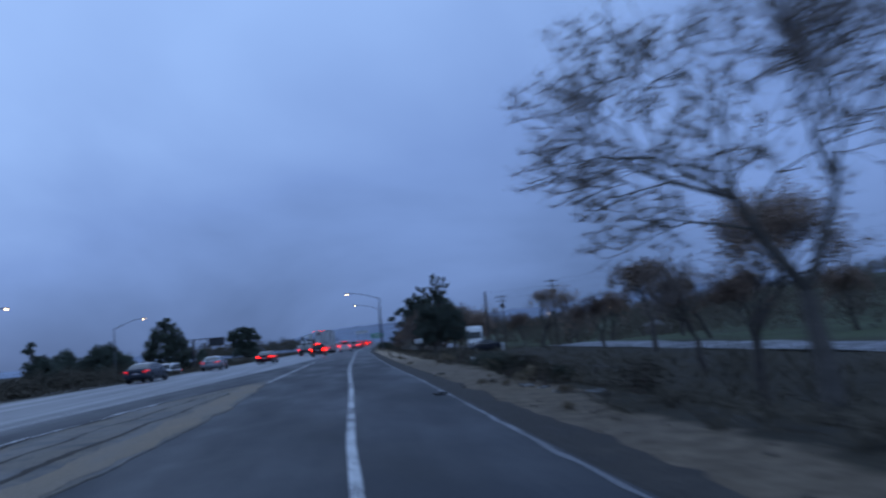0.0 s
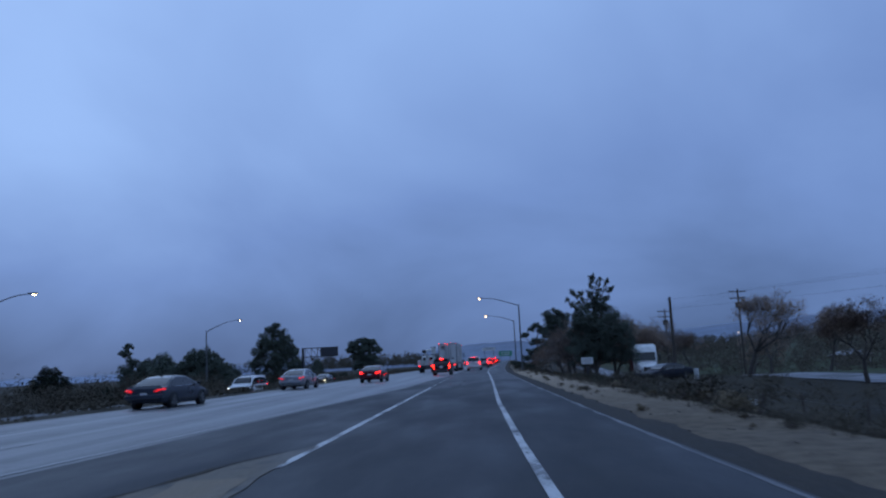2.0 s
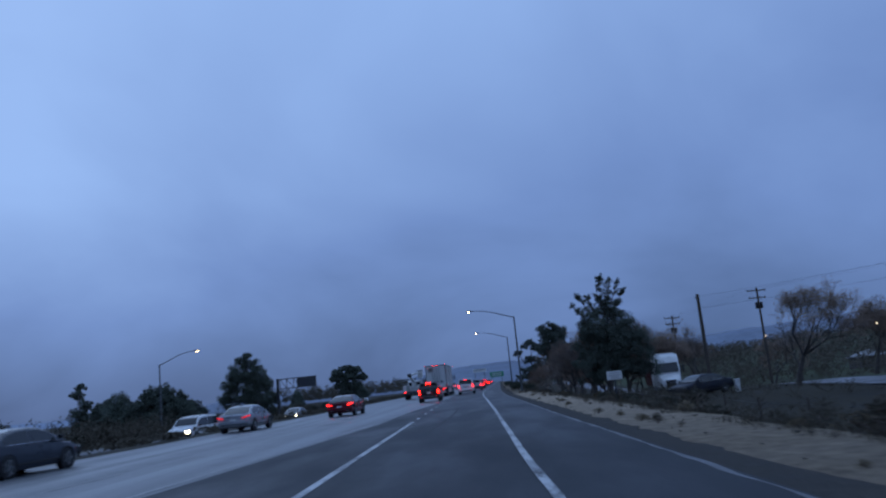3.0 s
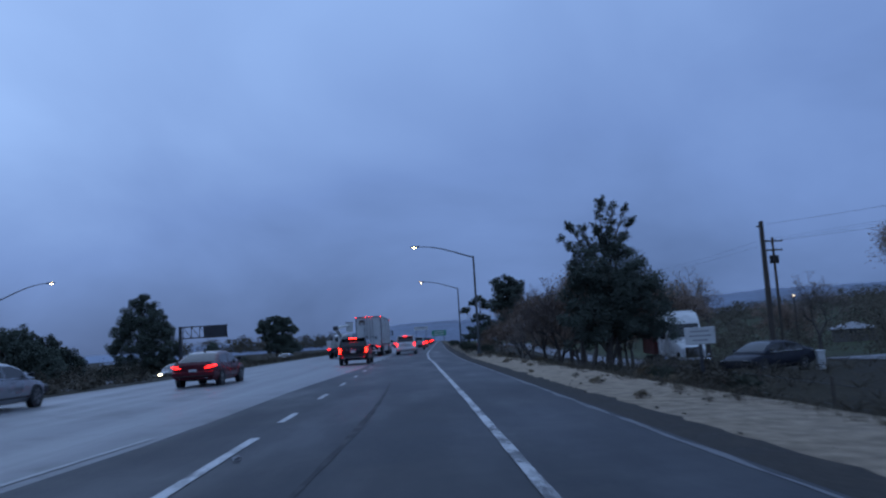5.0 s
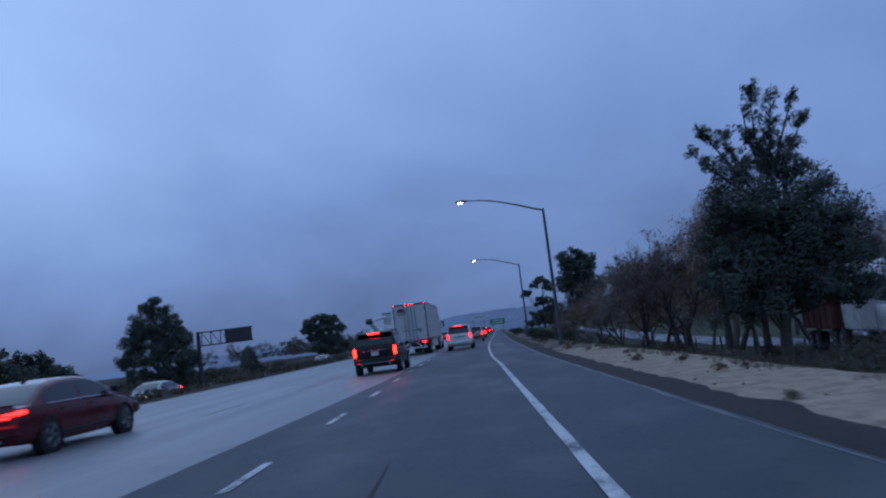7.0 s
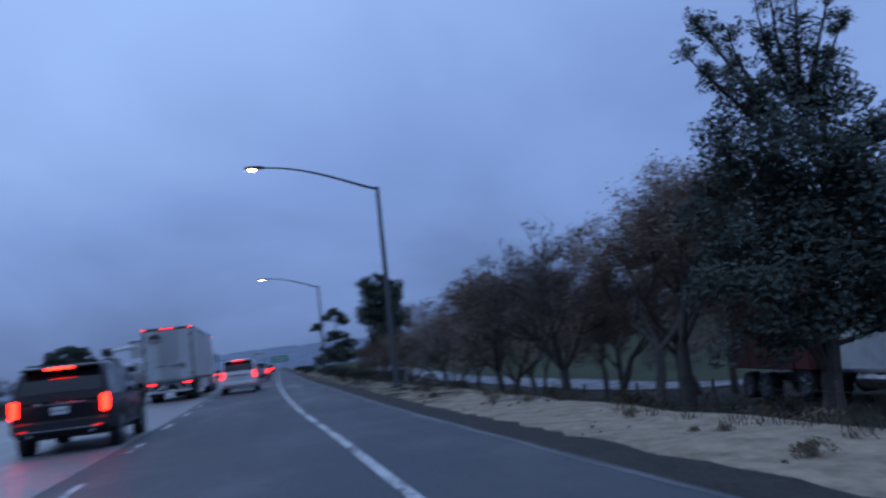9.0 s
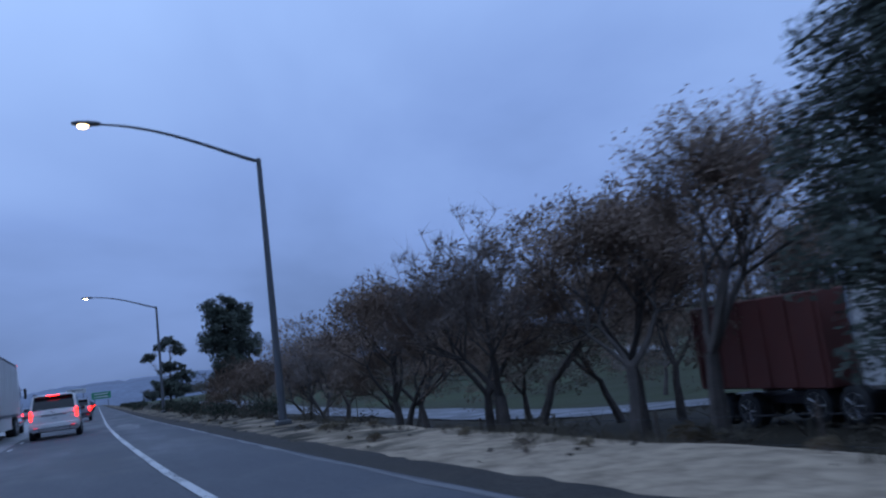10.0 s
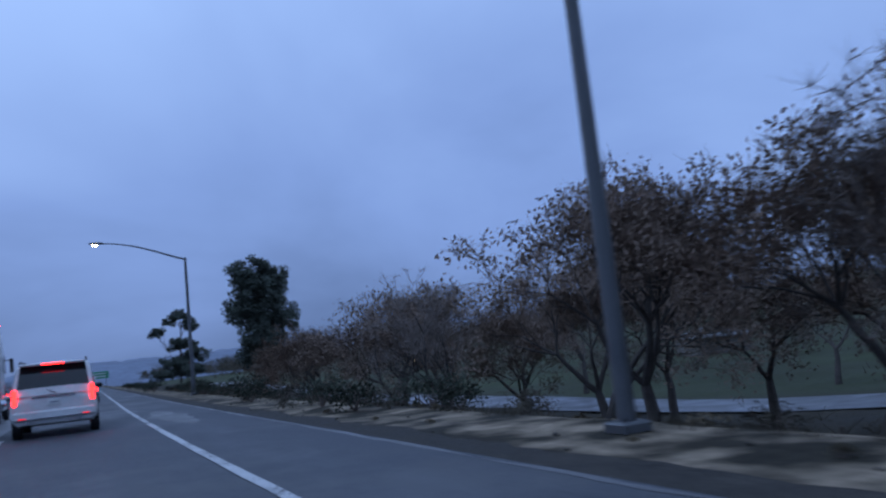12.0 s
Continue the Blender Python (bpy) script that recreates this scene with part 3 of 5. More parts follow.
# ---- trees ----
def limbs(rng, base, direction, length, radius, depth, spread, out, tips, lift=0.25, kids=(2, 4), shrink=(0.58, 0.8)):
    """Grows a limb and its children; out gathers (points, radii, depth), tips the ends."""
    d = Vector(direction).normalized()
    pts, p = [Vector(base)], Vector(base)
    n = 4 if depth > 1 else 3
    for i in range(n):
        d = (d + Vector((rng.uniform(-1, 1), rng.uniform(-1, 1), rng.uniform(-0.6, 1) * lift * 2)) * 0.16).normalized()
        p = p + d * (length / n)
        pts.append(p.copy())
    end = radius * (0.55 if depth else 0.3)
    out.append((pts, [radius + (end - radius) * i / n for i in range(n + 1)], depth))
    if depth == 0:
        tips.append(p.copy())
        return
    for k in range(rng.randint(*kids)):
        a = rng.uniform(0, 2 * math.pi)
        s = d.orthogonal().normalized()
        s = (Matrix.Rotation(a, 3, d) @ s)
        nd = (d * rng.uniform(0.7, 1.1) + s * rng.uniform(0.5, 1.0) * spread + Vector((0, 0, lift))).normalized()
        t = rng.choice((2, 3, n, n)) if depth < 4 else n
        limbs(rng, pts[min(t, n)], nd, length * rng.uniform(*shrink), end * rng.uniform(0.62, 0.9) if t == n else radius * 0.5, depth - 1, spread, out, tips, lift, kids, shrink)


def leaves(m, rng, centre, size, count, leaf):
    for _ in range(count):
        while True:
            q = Vector((rng.uniform(-1, 1), rng.uniform(-1, 1), rng.uniform(-1, 1)))
            if q.length <= 1:
                break
        c = Vector(centre) + Vector((q.x * size[0], q.y * size[1], q.z * size[2]))
        u = Vector((rng.gauss(0, 1), rng.gauss(0, 1), rng.gauss(0, 1))).normalized()
        w = u.orthogonal().normalized() * leaf * rng.uniform(0.3, 0.6)
        u = u * leaf * rng.uniform(0.6, 1.3)
        m.add([c - u, c + w, c + u, c - w], [(0, 1, 2, 3)])


def bare_tree(seed, h, spread=0.75, depth=5, leafy=0, bark=BARK, lift=0.22, trunk=0.22, r=0.038):
    """Data of a leafless tree: its trunk with limbs, and the mesh of twigs and last leaves."""
    rng = random.Random(seed)
    out, tips = [], []
    limbs(rng, (0, 0, -0.15), (0.05, 0.05, 1), h * trunk, h * r * 0.85, depth, spread, out, tips, lift, (3, 4) if depth < 6 else (2, 4), (0.62, 0.86))
    top = max(p.z for p in tips)
    s = h / top
    wood, twigs = Mesh(), Mesh()
    for pts, rad, d in out:
        pts = [p * s for p in pts]
        (wood if d >= 2 else twigs).tube(pts, [max(q, 0.010) for q in rad], 7 if d >= 3 else 4 if d == 2 else 3, cap=False)
    for t in tips:
        t = t * s
        for _ in range(13 if depth < 6 else 24):
            e = t + Vector((rng.gauss(0, 1), rng.gauss(0, 1), rng.gauss(0.5, 0.8))) * 0.21
            w = (e - t).orthogonal().normalized() * 0.0075
            twigs.add([t - w, t + w, e], [(0, 1, 2)])
        if leafy and rng.random() < leafy:
            leaves(twigs, rng, t, (0.5, 0.5, 0.4), 12, 0.075)
    return mesh_data("trunk", wood, bark), mesh_data("crown", twigs, BROWN_LEAF if leafy > 0.3 else TWIG, 0)


def leafy_tree(seed, h, clumps, trunk_r, leaf=0.12, density=95, material=LEAF, bark=BARK, boughs=()):
    """Data of a tree in leaf. clumps: rows of (x, y, z, rx, ry, rz) of the masses that make its outline;
    boughs: rows of a foot, a tip and a reach, of open limbs whose branchlets carry small tufts of leaves."""
    rng = random.Random(seed)
    wood, crown = Mesh(), Mesh()
    low = min(c[2] - c[5] for c in clumps)
    topc = max(clumps, key=lambda c: c[2])
    spine = [Vector((0, 0, -0.15)), Vector((0, 0, low * 0.6)), Vector((topc[0] * 0.4, topc[1] * 0.4, h * 0.5)), Vector((topc[0], topc[1], topc[2]))]
    wood.tube(spine, [trunk_r, trunk_r * 0.8, trunk_r * 0.42, trunk_r * 0.10], 9)
    for x, y, z, rx, ry, rz in clumps:
        start = spine[1].lerp(spine[2], rng.random()) if z < h * 0.75 else spine[2].lerp(spine[3], rng.uniform(0, 0.6))
        mid = start.lerp(Vector((x, y, z)), 0.55) + Vector((rng.uniform(-0.2, 0.2), rng.uniform(-0.2, 0.2), 0.15))
        wood.tube([start, mid, (x, y, z)], [trunk_r * 0.25, trunk_r * 0.13, 0.015], 5)
        subs = max(7, int(6.0 * (rx * ry * rz) ** 0.8 * 2.0))
        for _ in range(subs):
            a, b = rng.uniform(0, 2 * math.pi), rng.uniform(-0.9, 1)
            q = rng.uniform(0.35, 1.0)
            c = (x + rx * q * math.cos(a) * math.sqrt(max(1 - b * b, 0)), y + ry * q * math.sin(a) * math.sqrt(max(1 - b * b, 0)), z + rz * q * b)
            s = rng.uniform(0.36, 0.66) * min(1.3, 0.6 + 0.4 * min(rx, rz))
            wood.tube([mid, c], [0.016, 0.005], 3, cap=False)
            leaves(crown, rng, c, (s, s, s * 0.8), density, leaf)
    for foot, tip, reach in boughs:
        foot, tip = Vector(foot), Vector(tip)
        bow = Vector((rng.uniform(-0.2, 0.2), rng.uniform(-0.2, 0.2), 0))
        axis = [foot.lerp(tip, t) + bow * math.sin(math.pi * t) for t in (0, 0.25, 0.5, 0.75, 1)]
        wood.tube(axis, [0.07, 0.055, 0.04, 0.025, 0.008], 6, cap=False)
        for k in range(26):
            t = rng.uniform(0.12, 1.0)
            p = foot.lerp(tip, t) + bow * math.sin(math.pi * t)
            out = Vector((rng.gauss(0, 1), rng.gauss(0, 1), rng.uniform(0.1, 1.1))).normalized() * reach * rng.uniform(0.25, 1.0) * (1.15 - 0.75 * t)
            e = p + out
            wood.tube([p, p + out * 0.5 + Vector((0, 0, 0.05)), e], [0.016, 0.010, 0.004], 3, cap=False)
            for q in (0.55, 0.8, 1.0):
                c = p + out * q + Vector((rng.gauss(0, 0.06), rng.gauss(0, 0.06), rng.gauss(0, 0.06)))
                leaves(crown, rng, c, (0.15, 0.15, 0.17), density // 8, leaf * 0.85)
    return mesh_data("trunk", wood, bark), mesh_data("crown", crown, material, 0)


def plant(data, name, label, x, y, turn=0.0, scale=1.0, category="tree", group="", z=None):
    ob = thing(name, label, category, group)
    ob.matrix_world = pose(x, y, land(x, y) if z is None else z, 0, 0, turn) @ Matrix.Scale(scale, 4)
    for d in data:
        part(d.name.split(".")[0], d, None, ob)
    return ob


# tall evergreen with open upper boughs beside the ditch
tall_clumps = [(0.6, 0, 7.5, 1.5, 1.3, 0.9), (-0.9, 0, 7.0, 1.3, 1.2, 0.9), (2.1, 0, 6.8, 1.3, 1.2, 0.9), (1.2, 0, 8.0, 0.8, 0.7, 0.6),
               (0.2, 0, 6.0, 2.2, 1.8, 1.3), (1.9, 0, 5.6, 1.8, 1.6, 1.3), (-1.2, 0, 5.4, 1.7, 1.6, 1.2), (3.0, 0.2, 4.9, 1.5, 1.4, 1.3), (3.5, 0, 3.5, 1.3, 1.2, 1.1), (0.6, 0, 4.2, 2.6, 2.2, 1.5),
               (-1.5, 0, 3.7, 1.6, 1.5, 1.1), (2.0, 0, 2.9, 1.8, 1.6, 0.9), (0.0, 0, 2.7, 1.7, 1.6, 0.8), (-1.6, 0, 2.3, 1.2, 1.1, 0.7), (3.6, 0, 2.3, 1.1, 1.0, 0.6)]
tall_boughs = [((-0.3, 0, 7.0), (-2.1, 0.1, 9.9), 0.85), ((-0.6, 0, 7.0), (-2.6, -0.2, 8.8), 0.7), ((-0.2, 0, 7.4), (-1.0, 0.3, 9.6), 0.7), ((0.4, 0, 7.4), (0.3, 0.1, 11.2), 0.95), ((0.5, 0, 7.5), (1.2, 0.2, 11.3), 0.95), ((0.6, 0, 7.5), (1.9, -0.1, 10.8), 0.85), ((0.7, 0, 7.4), (2.3, 0.2, 9.8), 0.8), ((0.2, 0, 7.6), (-0.1, 0.3, 10.6), 0.75)]
plant(leafy_tree(11, 9, tall_clumps, 0.28, 0.088, 130, boughs=tall_boughs), "tall_tree", "tall dark evergreen tree with open upper boughs", 13.1, 102.6)
# dense dark tree further along
dt = [(0, 0, 10.2, 1.1, 1.1, 1.2), (-1.6, 0, 9.6, 1.3, 1.2, 1.3), (1.6, 0, 9.4, 1.3, 1.2, 1.3), (0, 0, 7.6, 2.7, 2.2, 1.7), (-1.6, 0, 6.0, 1.9, 1.8, 1.6), (1.5, 0, 5.6, 2.0, 1.8, 1.7), (0, 0, 3.8, 2.6, 2.2, 1.6), (-0.8, 0, 2.2, 1.8, 1.6, 1.0), (0.9, 0, 1.6, 1.7, 1.6, 1.0), (-0.9, 0, 9.0, 1.6, 1.4, 1.2), (1.2, 0, 8.6, 1.6, 1.4, 1.2)]
plant(leafy_tree(12, 11, dt, 0.32, 0.17, 66), "dark_tree", "dense dark evergreen tree at the roadside", 17.0, 184, z=0.0)
# umbrella-crowned tree
ut = [(0.9, 0, 1.4, 2.6, 1.8, 1.0), (-2.2, 0, 1.2, 2.0, 1.5, 0.9), (0.6, 0, 9.3, 1.6, 1.3, 0.9), (-0.9, 0, 8.8, 1.1, 1.0, 0.8), (1.5, 0, 7.9, 1.5, 1.2, 0.8), (-2.9, 0, 7.1, 1.3, 1.1, 0.8), (0.2, 0, 5.2, 2.3, 1.6, 0.9), (2.2, 0, 3.6, 1.8, 1.5, 1.0), (-0.8, 0, 2.6, 2.4, 1.6, 1.0)]
plant(leafy_tree(13, 10, ut, 0.24, 0.20, 55), "umbrella_tree", "umbrella-crowned tree with round leaf pads", 15.6, 230, z=0.3)
# row of bare autumn trees between the freeway and the frontage road
BARE = [bare_tree(21, 7.8, 1.0, 5, 0.95, trunk=0.17), bare_tree(22, 7.4, 1.1, 5, 1.0, trunk=0.15), bare_tree(23, 7.8, 0.85, 5, 0.0, trunk=0.18), bare_tree(24, 7.0, 0.95, 5, 0.7, trunk=0.16)]
BARE_BIG = bare_tree(29, 8.6, 1.0, 6, 0.0, PALE_BARK, 0.12)
row = [(12.6, 107.6, 0, 1.0), (14.2, 112.6, 1, 1.05), (12.8, 116.8, 2, 1.0), (14.6, 121.5, 3, 1.1), (12.9, 126.5, 0, 0.98), (15.0, 132.0, 1, 1.05), (13.6, 138.5, 2, 1.0), (15.2, 146.0, 3, 1.1), (14.2, 154.0, 1, 0.95), (15.5, 163.0, 0, 0.9), (17.0, 172.0, 1, 0.9), (19.5, 110.5, 3, 0.95), (21.5, 119.0, 0, 0.85), (22.0, 131.0, 2, 0.9), (20.0, 143.0, 1, 0.9), (17.2, 116.0, 0, 1.05), (18.3, 124.5, 1, 1.1), (17.8, 134.5, 3, 1.15), (18.5, 150.0, 0, 1.1), (24.0, 126.0, 1, 1.0), (24.5, 139.0, 0, 1.0), (25.0, 153.0, 3, 1.05), (19.0, 160.0, 1, 1.0)]
for k, (x, y, i, s) in enumerate(row):
    plant(BARE[i], "bare_tree", "autumn tree with bare branches and few brown leaves" if i != 2 else "leafless tree with fine grey twigs", x, y, 67 * k, s, group="row of bare trees")
plant(BARE[2], "bare_tree", "spreading leafless tree beside the parked car", 23.6, 113, 40, 0.98, group="trees by the frontage road")
plant(bare_tree(26, 7.6, 1.0, 5, 1.0), "brown_tree", "rounded tree with brown autumn leaves", 25.7, 93.0, 15, 1.02, group="trees by the frontage road")
plant(BARE[3], "bare_tree", "leafless tree in the ditch", 29.0, 77.6, 200, 0.88, group="trees by the frontage road")
plant(BARE[0], "bare_tree", "leafless tree beside the frontage road", 26.5, 56.0, 120, 1.0, group="trees by the frontage road")
plant(BARE_BIG, "bare_tree", "large leafless tree close to the ramp", 9.9, 5.2, 30, 0.88, group="trees by the frontage road")
for k, (x, y, i, s) in enumerate([(14.5, 16.0, 0, 0.85), (17.0, 2.0, 3, 1.1), (19.0, 30.0, 2, 0.8), (27.0, 40.0, 3, 0.85), (40, 75, 1, 1.0), (44, 92, 0, 1.0), (41, 112, 3, 1.1), (40, 128, 2, 1.1), (43, 145, 1, 1.0), (47, 60, 3, 0.9), (38.5, 165, 0, 1.1)]):
    plant(BARE[i], "bare_tree", "leafless tree among scrub", x, y, 51 * k, s, group="trees by the frontage road")

# trees beyond the oncoming lanes
lt = [(0.1, 0, 11.1, 1.0, 0.9, 1.0), (-0.9, 0, 10.3, 1.3, 1.2, 1.1), (0.9, 0, 9.9, 1.4, 1.2, 1.2), (-2.0, 0, 8.5, 1.7, 1.5, 1.5), (1.9, 0, 8.1, 1.8, 1.6, 1.5), (0, 0, 7.6, 2.4, 2.0, 1.7), (-3.0, 0, 6.4, 1.7, 1.5, 1.5), (3.1, 0, 6.0, 1.9, 1.6, 1.6), (0.3, 0, 4.8, 3.0, 2.4, 1.8), (-3.4, 0, 4.2, 1.7, 1.5, 1.5), (3.8, 0, 3.8, 1.9, 1.7, 1.6), (-2.6, 0, 2.4, 1.6, 1.4, 1.1), (1.2, 0, 2.2, 2.8, 2.2, 1.2), (4.0, 0, 2.2, 1.6, 1.4, 1.1)]
plant(leafy_tree(31, 11.5, lt, 0.38, 0.11, 105, LEAF2), "eucalyptus", "tall drooping eucalyptus beyond the oncoming lanes", -38.6, 169.5)
rt = [(0, 0, 10.9, 2.2, 1.8, 1.2), (-2.9, 0, 10.0, 2.0, 1.7, 1.4), (2.7, 0, 10.2, 2.1, 1.8, 1.4), (-4.3, 0, 8.2, 1.7, 1.5, 1.4), (4.4, 0, 8.0, 1.7, 1.5, 1.4), (0, 0, 8.6, 3.4, 2.8, 1.6), (-1.6, 0, 6.4, 2.6, 2.2, 1.4), (2.2, 0, 5.8, 2.6, 2.2, 1.5), (-0.4, 0, 3.6, 3.0, 2.4, 1.6), (2.6, 0, 2.2, 2.4, 2.0, 1.2)]
plant(leafy_tree(34, 11.5, rt, 0.4, 0.20, 60, LEAF2), "round_tree", "dark round-crowned tree far along the freeway", -37.2, 274)
bt = [(0, 0, 4.4, 2.2, 1.8, 1.5), (-2.2, 0, 3.6, 1.9, 1.7, 1.5), (2.3, 0, 3.4, 2.0, 1.8, 1.4), (3.9, 0, 2.2, 1.6, 1.5, 1.3), (-3.8, 0, 2.2, 1.7, 1.5, 1.4), (0.4, 0, 2.2, 3.0, 2.2, 1.5), (0.8, 0, 5.6, 1.3, 1.1, 0.9), (-1.3, 0, 5.3, 1.2, 1.0, 0.9)]
BT = leafy_tree(32, 6.5, bt, 0.28, 0.15, 60, LEAF2)
for x, y, a, s, lab in ((-42.5, 140, 0, 1.08, "broad bushy tree beyond the oncoming lanes"), (-52.5, 150, 90, 1.05, "round dense tree beyond the oncoming lanes"), (-45.5, 153, 200, 1.0, "broad bushy tree beyond the oncoming lanes"), (-58.5, 158, 30, 0.9, "small bushy tree beyond the oncoming lanes"), (-62, 132, 250, 0.8, "low bushy tree beyond the oncoming lanes"), (-66, 175, 310, 1.0, "low bushy tree beyond the oncoming lanes"), (-40, 215, 100, 0.8, "dark bushy tree far along the freeway"), (-44, 330, 20, 1.2, "dark bushy tree far along the freeway")):
    plant(BT, "bushy_tree", lab, x, y, a, s, group="trees beyond the oncoming lanes")
plant(leafy_tree(33, 9, [(0, 0, 8.2, 1.0, 0.9, 0.7), (-0.6, 0, 6.9, 1.3, 1.1, 0.8), (0.7, 0, 5.6, 1.3, 1.1, 0.9), (0, 0, 4.0, 1.6, 1.3, 1.1), (0, 0, 2.4, 1.9, 1.4, 1.0)], 0.2, 0.16, 60, LEAF2), "slender_tree", "slender tree beyond the oncoming lanes", -59.5, 152)

# bushes
def bush_data(seed, w, h, material, leaf=0.05, n=420):
    rng = random.Random(seed)
    st, cr = Mesh(), Mesh()
    for _ in range(14):
        a, r = rng.uniform(0, 6.28), rng.uniform(0.2, 1.0) * w
        e = Vector((math.cos(a) * r, math.sin(a) * r, h * rng.uniform(0.5, 1.0) * (1.1 - 0.5 * r / w)))
        st.tube([(0, 0, -0.05), e * 0.5 + Vector((0, 0, h * 0.12)), e], [0.018, 0.011, 0.004], 3, cap=False)
        leaves(cr, rng, e * 0.85, (w * 0.38, w * 0.38, h * 0.3), n // 14, leaf)
    return mesh_data("woody_base", st, TWIG, 0), mesh_data("foliage", cr, material, 0)


BUSHES = [bush_data(41, 0.7, 0.75, BRUSH), bush_data(42, 1.0, 0.9, BRUSH, 0.06, 560), bush_data(43, 0.55, 0.45, STRAW, 0.05), bush_data(44, 0.9, 0.8, SAGE, 0.06, 560)]
rng = random.Random(5)
for k in range(120):
    y = rng.uniform(8, 190)
    r = sand_w(y) + rng.choice((rng.uniform(-0.4, 0.8), rng.uniform(0.3, 5.0)))
    x = shoulder_x(y) + r
    i = rng.choice((0, 0, 1, 1, 2, 3)) if r > sand_w(y) + 0.3 else rng.choice((0, 2, 2, 3))
    plant(BUSHES[i], "roadside_bush", ("dry brown brush", "wide dry brown brush", "straw-coloured tuft", "grey-green sage bush")[i] + " on the verge", x, y, rng.uniform(0, 360), rng.uniform(0.6, 1.15), "bush", "bushes along the verge")
for k in range(26):
    y = rng.uniform(125, 260)
    x = shoulder_x(y) + rng.uniform(1.6, 3.6)
    plant(BUSHES[3], "roadside_bush", "low green-grey bush by the shoulder", x, y, rng.uniform(0, 360), rng.uniform(0.7, 1.3), "bush", "bushes along the verge")
for k in range(70):
    y = rng.uniform(30, 330)
    x = far_left_x(y) - rng.uniform(2.0, 5.5)
    plant(BUSHES[rng.choice((0, 1, 3))], "median_bush", "dark low brush in the median", x, y, rng.uniform(0, 360), rng.uniform(0.3, 0.65), "bush", "bushes in the median")
for k in range(60):
    y = rng.uniform(20, 200)
    x = far_left_x(y) - rng.uniform(19.5, 34)
    plant(BUSHES[rng.choice((1, 3))], "far_bush", "tall dark brush beyond the oncoming lanes", x, y, rng.uniform(0, 360), rng.uniform(1.6, 2.9), "bush", "bushes beyond the oncoming lanes")

for k in range(90):
    y = rng.uniform(6, 135)
    x = shoulder_x(y) + rng.uniform(1.1, sand_w(y))
    i = rng.choice((2, 2, 0))
    plant(BUSHES[i], "weed_tuft", "small dry weed on the sandy verge", x, y, rng.uniform(0, 360), rng.uniform(0.14, 0.42), "weed", "weeds on the sandy verge")


def scrap(x, y, w, d, turn, label, material, seed):
    """A crumpled flat piece of litter."""
    rng = random.Random(seed)
    nx, ny = 6, 4
    top = [(w * (i / (nx - 1) - 0.5) * rng.uniform(0.85, 1.1), d * (j / (ny - 1) - 0.5) * rng.uniform(0.8, 1.1), 0.02 + rng.uniform(0, 0.07)) for j in range(ny) for i in range(nx)]
    m = Mesh()
    fs = [(j * nx + i, j * nx + i + 1, (j + 1) * nx + i + 1, (j + 1) * nx + i) for j in range(ny - 1) for i in range(nx - 1)]
    m.add(top + [(a, b, c - 0.012) for a, b, c in top], fs + [tuple(q + nx * ny for q in f[::-1]) for f in fs])
    ob = tagged(part("litter_scrap", m, material, smooth=0), label, "litter", "litter on the verge")
    ob.matrix_world = pose(x, y, land(x, y) - 0.01 if x > shoulder_x(y) else -0.008, 0, 0, turn)


for k, (x, y, w, d, a) in enumerate(((6.70, 13.4, 0.34, 0.2, 20), (6.9, 12.2, 0.45, 0.06, 35), (6.7, 10.2, 0.30, 0.06, 80), (7.45, 9.8, 0.5, 0.06, 12), (8.09, 107.8, 0.40, 0.16, 5), (8.55, 108.6, 0.22, 0.15, 60), (9.3, 99.7, 0.26, 0.18, 130))):
    scrap(x, y, w, d, a, "pale crumpled paper on the verge" if d > 0.1 else "pale plastic strip lying on the verge", FAINT_PAINT, 70 + k)
scrap(-1.5, 62.6, 0.09, 0.07, 30, "small white scrap on the asphalt lane", PAINT, 84)

RAG = mat("dark_wet_cloth", (0.018, 0.018, 0.020), 0.85, vary=0.4, scale=6, fine=40)
for k, (x, y, w, d, a) in enumerate(((4.38, 12.5, 0.34, 0.2, 20), (5.56, 23.3, 0.3, 0.2, 50))):
    scrap(x, y, w, d, a, "dark crumpled rag on the pavement edge", RAG, 90 + k)

# dense dark thickets in the ditch and beyond the oncoming lanes
def thicket(name, label, seed, spots, material, leaf, per):
    rng = random.Random(seed)
    m = Mesh()
    for x, y, w, h in spots:
        z = land(x, y)
        for _ in range(5):
            a = rng.uniform(0, 6.28)
            e = (x + math.cos(a) * w * 0.8, y + math.sin(a) * w * 0.8, z + h * rng.uniform(0.5, 1.05))
            m.tube([(x, y, z - 0.05), (x + math.cos(a) * w * 0.3, y + math.sin(a) * w * 0.3, z + h * 0.4), e], [0.02, 0.012, 0.004], 3, cap=False)
        for _ in range(6):
            c = (x + rng.gauss(0, 0.45) * w, y + rng.gauss(0, 0.45) * w, z + h * rng.uniform(0.1, 0.85))
            leaves(m, rng, c, (w * 0.5, w * 0.5, h * 0.3), per, leaf)
    return tagged(part(name, m, material, smooth=0), label, "brush", kind="stuff")


rng = random.Random(15)
ditch = []
for k in range(1150):
    y = rng.uniform(-12, 100) if k % 4 else rng.uniform(100, 190)
    r = sand_w(y) + 0.1 + 18.0 * rng.random() ** 1.5
    if wob(r, y, 0.22, 4) > -0.28:
        ditch.append((shoulder_x(y) + r, y, rng.uniform(0.5, 1.0), rng.uniform(0.18, 0.62) * (0.7 if r < 4.6 else 1.0) * (1.3 if rng.random() < 0.2 else 1.0)))
